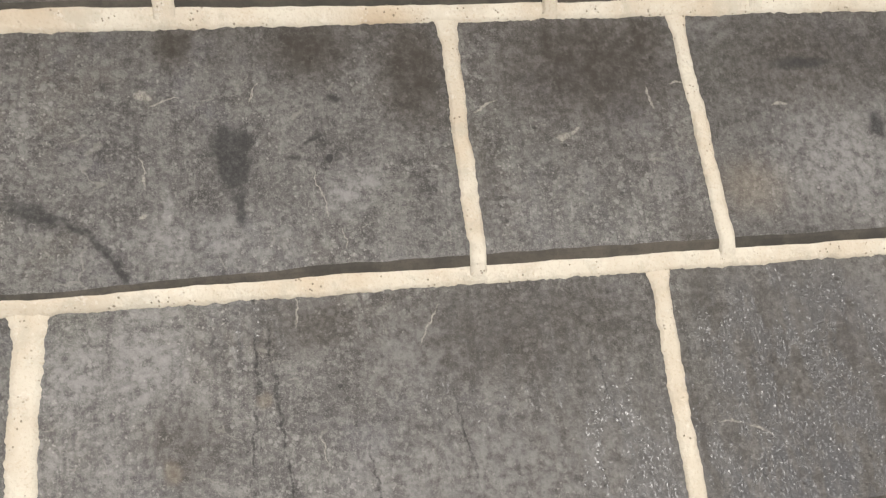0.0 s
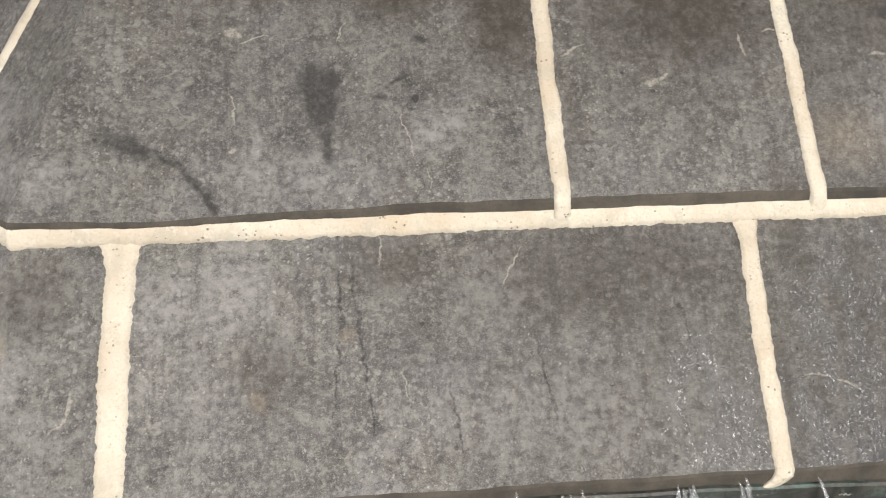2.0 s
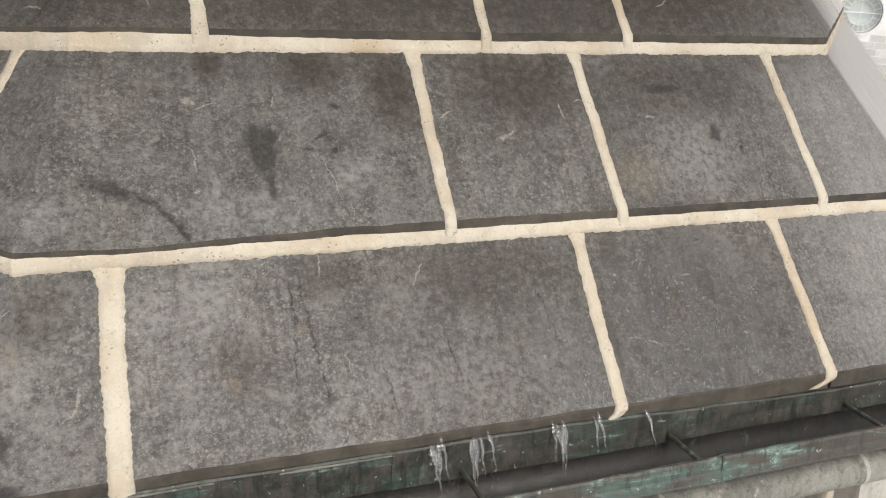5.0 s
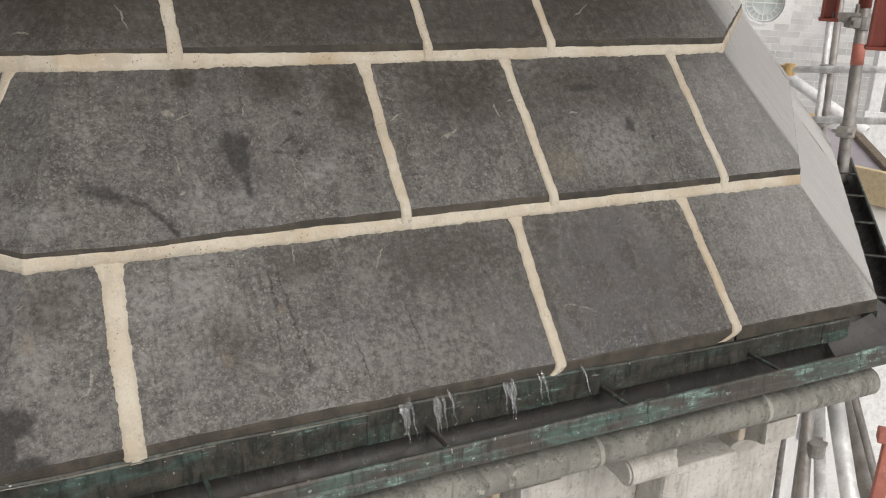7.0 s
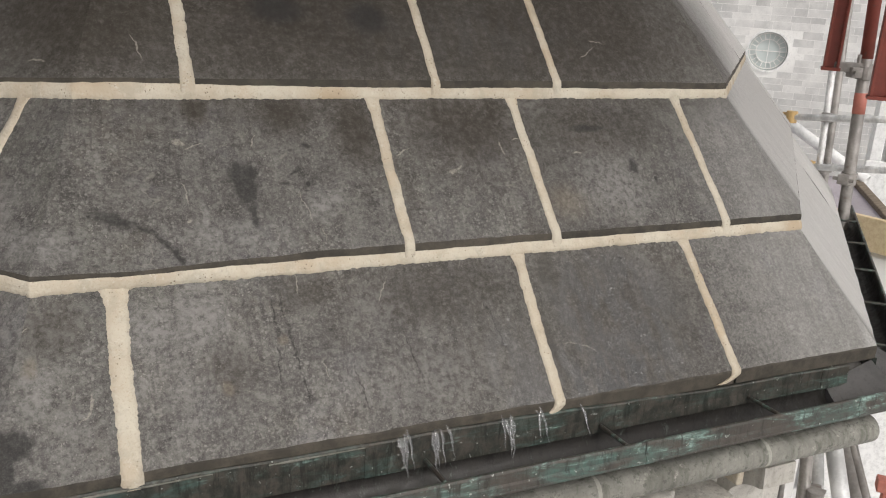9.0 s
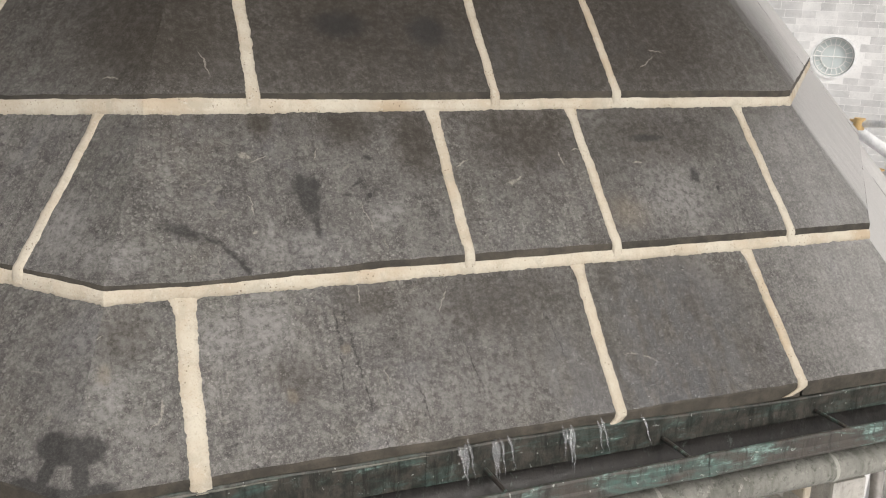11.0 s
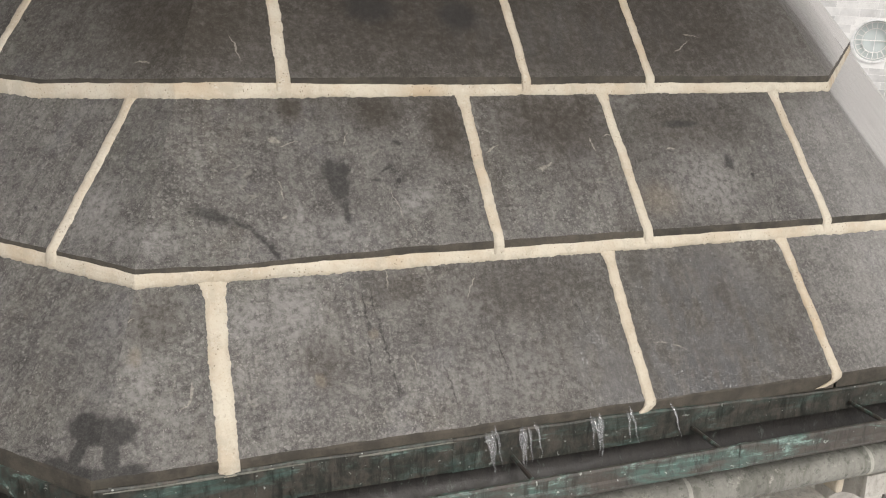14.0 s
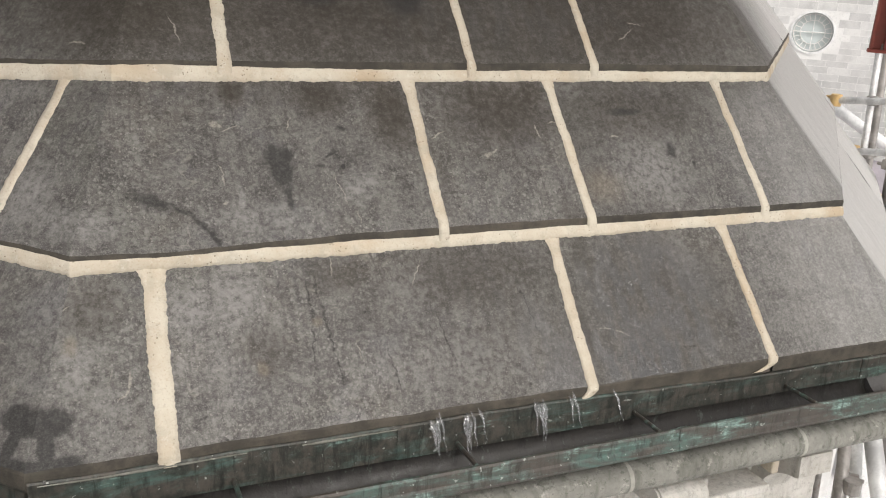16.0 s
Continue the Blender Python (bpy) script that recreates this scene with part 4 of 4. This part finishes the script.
bracket = thing("bracket", "rusty steel bracket bolted between beam and tube", "bracket")
part("bar", box(bmesh.new(), (-0.01, -0.016, 0.56), (0.15, 0.016, 0.6), 0.003, Matrix.Translation((2.2, 1.362, 0)) @ Matrix.Rotation(radians(-31), 4, "Z")), STEEL_DARK, bracket)
part("bolt", rod(bmesh.new(), (2.275, 1.31, 0.555), (2.275, 1.31, 0.635), 0.009, 8), STEEL_DARK, bracket)


def board(p, along, length, width, thick, label):
    ob = thing("scaffold_board", label, "scaffold board", "scaffold boards")
    along = Vector(along).normalized()
    side = Vector((0, 0, 1)).cross(along).normalized()
    m = Matrix.Translation(p) @ Matrix((along, side, Vector((0, 0, 1)))).transposed().to_4x4()
    part("plank", box(bmesh.new(), (0, -thick / 2, 0), (length, thick / 2, width), 0.004, m), PLANK, ob)
    part("end_band", box(bmesh.new(), (0.05, -thick / 2 - 0.002, -0.002), (0.08, thick / 2 + 0.002, width + 0.002), 0.001, m), STEEL, ob)
    return ob


board((2.745, 2.4, -0.37), (-0.01, -1.0, 0.06), 2.6, 0.165, 0.038, "new yellow timber toe board on the scaffold")
# added white sheet in place of the overexposed ground beyond
glare_sheet = thing("glare_sheet", "white sheet added under the toe board for overexposed ground beyond", "sheeting")
bm = bmesh.new()
prev = None
for i in range(53):
    y = 2.4 - i * 0.05
    z = -0.374 + i * 0.003
    x = 2.765 + 0.012 * math.sin(i * 0.7) + 0.006 * math.sin(i * 1.9)
    row = [bm.verts.new(p) for p in ((x - 0.02, y, z), (x - 0.66, y, z - 0.3), (x - 0.655, y, z - 0.306), (x - 0.012, y, z - 0.006))]
    if prev:
        for q in range(4):
            bm.faces.new((prev[q], row[q], row[(q + 1) % 4], prev[(q + 1) % 4]))
    else:
        bm.faces.new(row)
    prev = row
bm.faces.new(prev)
part("sheet", bm, CLOTH, glare_sheet)

# braces and standards of the scaffold below the eaves
tube("scaffold_tube", (1.96, 1.02, -0.3), (1.3, 0.17, -2.28), STEEL_DARK, "dark steel scaffold brace with a coupler")
tube("scaffold_tube", (1.06, 0.24, -0.12), (0.86, -0.38, -1.1), STEEL, "pale galvanised scaffold brace close to the wall")
tube("scaffold_tube", (1.75, 0.74, -0.54), (1.18, -0.44, -1.53), STEEL_DARK, "scaffold brace with worn red paint")
tube("scaffold_tube", (2.0, 0.92, -0.6), (1.42, -0.38, -1.75), STEEL_DARK, "thin dark scaffold brace", 0.012)
tube("scaffold_tube", (2.06, 0.96, -0.62), (1.48, -0.34, -1.77), STEEL_DARK, "thin dark scaffold brace", 0.012)
tube("scaffold_tube", (2.0, 0.95, -0.8), (1.5, 0.1, -2.45), STEEL)
coupler((1.735, 0.671, -1.02), turn=45)
frame_red = thing("ladder_frame", "orange-red painted steel ladder frame beside the eaves", "ladder frame")
mr = Matrix.Translation((1.478, 0.24, 0)) @ Matrix.Rotation(radians(-45), 4, "Z")
part("rail", box(bmesh.new(), (-0.018, -0.025, -0.672), (0.3, 0.025, -0.63), 0.004, mr), BRIGHT_RED, frame_red)
part("post", box(bmesh.new(), (0.004, -0.02, -5.5), (0.045, 0.02, -0.672), 0.004, mr), BRIGHT_RED, frame_red)

# unseen scaffold deck, added overhead to shade the upper courses
deck = thing("added_shade_deck", "weathered close-boarded timber deck, unseen, added over the roof to shade it", "scaffold deck", kind="structure")
for i in range(-2, 19):
    part("deck_board", box(bmesh.new(), (-3.4, -0.7 + i * 0.235, 2.6), (1.7, -0.7 + i * 0.235 + 0.225, 2.638)), TIMBER, deck)
for x in (-2.9, 1.5):
    part("transom", rod(bmesh.new(), (x, -1.25, 2.576), (x, 3.8, 2.576), 0.0242, 14), STEEL, deck, smooth=True)

# lower lean-to roof between, with its timber edge and a pale pipe
lean = thing("lean_to_roof", "violet-grey sheeted lower roof with an old timber edge", "roof", kind="structure")
bm = bmesh.new()
plan = [(5.64, 3.92, -0.66), (4.5, 2.1, -0.93), (3.9, 2.75, -1.1), (5.2, 5.0, -0.62)]
upper = [bm.verts.new(p) for p in plan]
lower = [bm.verts.new((x, y, z - 0.12)) for x, y, z in plan]
bm.faces.new(upper)
bm.faces.new(lower)
for a in range(4):
    b = (a + 1) % 4
    bm.faces.new((upper[a], upper[b], lower[b], lower[a]))
part("sheet", bm, LEAD, lean)
along = Vector(plan[1]) - Vector(plan[0])
em = Matrix.Translation(plan[0]) @ along.to_track_quat("X", "Z").to_matrix().to_4x4()
part("edge_timber", box(bmesh.new(), (-0.1, -0.03, -0.1), (along.length, 0.05, 0.035), 0.008, em), TIMBER, lean, "weathered timber edge board")
part("lean_wall", box(bmesh.new(), (4.3, 3.3, -5.5), (4.9, 4.2, -0.95), 0.01), BLOCK, lean)
pipe = thing("plastic_pipe", "pale bluish plastic pipe lying over the lower roof", "pipe")
part("barrel", rod(bmesh.new(), (5.36, 4.72, -0.16), (5.66, 3.8, -0.63), 0.05, 14, 0.006), WHITE, pipe, smooth=True)

# church wall with a round window, well beyond
ROSE = Vector((9.661, 9.159, 0.044))
wm = Matrix.Translation(ROSE) @ Matrix.Rotation(radians(-45), 4, "Z")
far_wall = thing("far_wall", "pale grey ashlar church wall with a round window", "wall", kind="structure")
HOLE = 0.32
rng = random.Random(4)
# backing with the opening cut through it
bm = bmesh.new()
ring_in = [bm.verts.new(wm @ Vector((HOLE * math.cos(math.pi * i / 16), 0.002, HOLE * math.sin(math.pi * i / 16)))) for i in range(32)]
ring_out = []
for i in range(32):
    a = math.pi * i / 16
    q = 1 / max(abs(math.cos(a)), abs(math.sin(a)))
    ring_out.append(bm.verts.new(wm @ Vector((6.5 * q * math.cos(a), 0.002, 7.0 * q * math.sin(a)))))
back = [bm.verts.new(v.co + (wm.to_3x3() @ Vector((0, 0.5, 0)))) for v in ring_in]
for i in range(32):
    j = (i + 1) % 32
    bm.faces.new((ring_in[i], ring_in[j], ring_out[j], ring_out[i]))
    bm.faces.new((ring_in[i], back[i], back[j], ring_in[j]))
part("backing", bm, JOINT, far_wall)
rows_z = -5.45
near_count = 0
rest = bmesh.new()
while rows_z < 4.8:
    hgt = rng.choice((0.095, 0.105, 0.12))
    x = -5.0 - rng.random() * 0.3
    while x < 5.0:
        wid = rng.uniform(0.17, 0.34)
        a, b = x + 0.003, x + wid - 0.003
        clear = True
        cx, cz = max(a, min(0, b)), max(rows_z, min(0, rows_z + hgt))
        if math.hypot(cx, cz) < HOLE + 0.01:
            clear = False
        if clear:
            dep = rng.uniform(0.0, 0.003)
            lo, hi = (a, -dep, rows_z + 0.003), (b, 0.06, rows_z + hgt - 0.003)
            if -0.9 < x < 1.9 and -0.9 < rows_z < 1.0 and near_count < 290:
                part("ashlar_block", box(bmesh.new(), lo, hi, 0.0, wm), BLOCK, far_wall)
                near_count += 1
            else:
                box(rest, lo, hi, 0.0, wm)
        x += wid
    rows_z += hgt
tagged(part("ashlar_rest", rest, BLOCK, far_wall), kind="stuff")
# round window
window = thing("window_1", "round leaded window in a white stone ring", "window", kind="structure")


def ring(bm, r0, r1, y0, y1, seg=40):
    vs = []
    for i in range(seg):
        a = 2 * math.pi * i / seg
        vs.append([bm.verts.new(wm @ Vector((r * math.cos(a), y, r * math.sin(a)))) for r, y in ((r0, y0), (r1, y0), (r1, y1), (r0, y1))])
    for i in range(seg):
        p, q = vs[i], vs[(i + 1) % seg]
        for c in range(4):
            d = (c + 1) % 4
            bm.faces.new((p[c], p[d], q[d], q[c]))
    return bm


part("window_frame", ring(bmesh.new(), 0.296, 0.327, -0.02, 0.12), WHITE, window, "white painted stone ring")
part("outer_ring", ring(bmesh.new(), 0.268, 0.28, 0.06, 0.09), JOINT, window)
part("inner_ring", ring(bmesh.new(), 0.172, 0.184, 0.06, 0.09), JOINT, window)
for a in range(20):
    ca, sa = math.cos(math.pi * a / 10), math.sin(math.pi * a / 10)
    part("radial_bar", rod(bmesh.new(), wm @ Vector((0.18 * ca, 0.075, 0.18 * sa)), wm @ Vector((0.27 * ca, 0.075, 0.27 * sa)), 0.006, 6), JOINT, window)
part("glazing_bar", rod(bmesh.new(), wm @ Vector((-0.296, 0.065, 0)), wm @ Vector((0.296, 0.065, 0)), 0.008, 6), JOINT, window)
part("glazing_bar", rod(bmesh.new(), wm @ Vector((0, 0.065, -0.176)), wm @ Vector((0, 0.065, 0.176)), 0.005, 6), JOINT, window)
bm = bmesh.new()
bmesh.ops.create_circle(bm, cap_ends=True, segments=40, radius=0.3, matrix=wm @ Matrix.Translation((0, 0.1, 0)) @ Matrix.Rotation(radians(90), 4, "X"))
part("pane", bm, GLASS, window)
pil = thing("white_pier", "white rendered pier standing before the church wall", "pier", kind="structure")
part("shaft", box(bmesh.new(), (-0.06, -0.2, -5.5), (0.07, 0.2, 0.05), 0.01, Matrix.Translation((8.43, 5.95, 0)) @ Matrix.Rotation(radians(-45), 4, "Z")), WHITE, pil)
# added white panel that stands in for the overexposed outside
hoarding = thing("hoarding", "white panel added below the church wall for the overexposed outside", "hoarding", kind="structure")
part("panel", box(bmesh.new(), (-0.1, -0.26, -5.5), (4.5, -0.22, -0.95), 0.01, Matrix.Translation((8.43, 5.95, 0)) @ Matrix.Rotation(radians(-45), 4, "Z")), WHITE, hoarding)

# added white sheet that gives the overexposed end of the wall its brightness
sheeting = thing("sheeting", "bright white sheet added over the church wall's overexposed end", "sheeting", kind="structure")
bm = bmesh.new()
cols = []
for i in range(41):
    x = 1.98 + i * 0.075
    y = -0.07 - 0.025 * math.sin(i * 0.9) - 0.012 * math.sin(i * 2.3)
    cols.append([bm.verts.new(wm @ Vector((x, yy, z))) for yy, z in ((y, -2.6), (y - 0.02, 0.3), (y, 3.6), (y + 0.02, 3.6), (y + 0.02, -2.6))])
for p, q in zip(cols, cols[1:]):
    for c in range(5):
        d = (c + 1) % 5
        bm.faces.new((p[c], p[d], q[d], q[c]))
bm.faces.new(cols[0])
bm.faces.new(cols[-1])
part("sheet", bm, CLOTH, sheeting, smooth=False)

# ---------------------------------------------------------------- water running off the eaves
def water_material():
    """Clear running water, a little white with air."""
    n = Nodes("running_water")
    n.b.inputs["Transmission Weight"].default_value = 0.85
    n.b.inputs["IOR"].default_value = 1.33
    n.b.inputs["Specular IOR Level"].default_value = 0.9
    n.b.inputs["Alpha"].default_value = 0.5
    return n.done((0.97, 0.98, 1.0), 0.06)


WATER = water_material()


def water_fall(x, wide, long, strands, seed):
    """Water that leaves the stone's edge as a thin torn sheet, draws together into strands and falls into the gutter."""
    ob = thing("water_fall", "torn sheet of clear water falling from the stone into the gutter", "water", "falling water")
    rng = random.Random(seed)
    for i in range(strands):
        bm = bmesh.new()
        x0 = x + wide * ((i + 0.5) / strands - 0.5) + rng.uniform(-0.1, 0.1) * wide
        x1 = x0 + rng.uniform(-0.004, 0.014) + (x - x0) * rng.uniform(0.0, 0.4)
        z0 = rng.uniform(0.012, -0.004) - 0.018 * max(0, min(1, (x0 + 0.1) / 0.5))
        length = long * rng.uniform(0.55, 1.1)
        w = wide / strands * rng.uniform(0.35, 0.75)
        ph, ph2 = rng.uniform(0, 6), rng.uniform(0, 6)
        steps = int(length / 0.0022)
        prev = None
        for j in range(steps + 1):
            f = j / steps
            d = f * length
            taper = (1 - f) ** 1.6 * w + 0.0011 * (0.6 + 0.5 * math.sin(d * 420 + ph2))
            taper *= min(1, 0.25 + 5 * f, 0.2 + 4 * (1 - f))
            c = Vector((x0 + (x1 - x0) * f + 0.0012 * math.sin(d * 160 + ph), -0.017 - 0.03 * math.sqrt(f), z0 - d))
            row = []
            for q in range(12):
                a = math.pi * q / 6
                ridge = 0.0007 * math.sin(3.1 * math.cos(a) * (1 + 2 * f) + ph + d * 90)
                row.append(bm.verts.new(c + Vector((taper * math.cos(a), (0.0009 + ridge * 0.6) * math.sin(a) + ridge * min(1.0, taper / 0.004), 0))))
            if prev:
                for q in range(12):
                    bm.faces.new((prev[q], prev[(q + 1) % 12], row[(q + 1) % 12], row[q]))
            else:
                bm.faces.new(row)
            prev = row
        bm.faces.new(prev)
        part("strand", bm, WATER, ob, smooth=True)


for x, wide, long, strands in ((-0.36, 0.028, 0.125, 3), (-0.285, 0.036, 0.1, 4), (-0.135, 0.034, 0.12, 4), (-0.06, 0.012, 0.09, 2), (0.045, 0.008, 0.08, 2)):
    water_fall(x, wide, long, strands, int(100 + x * 100))
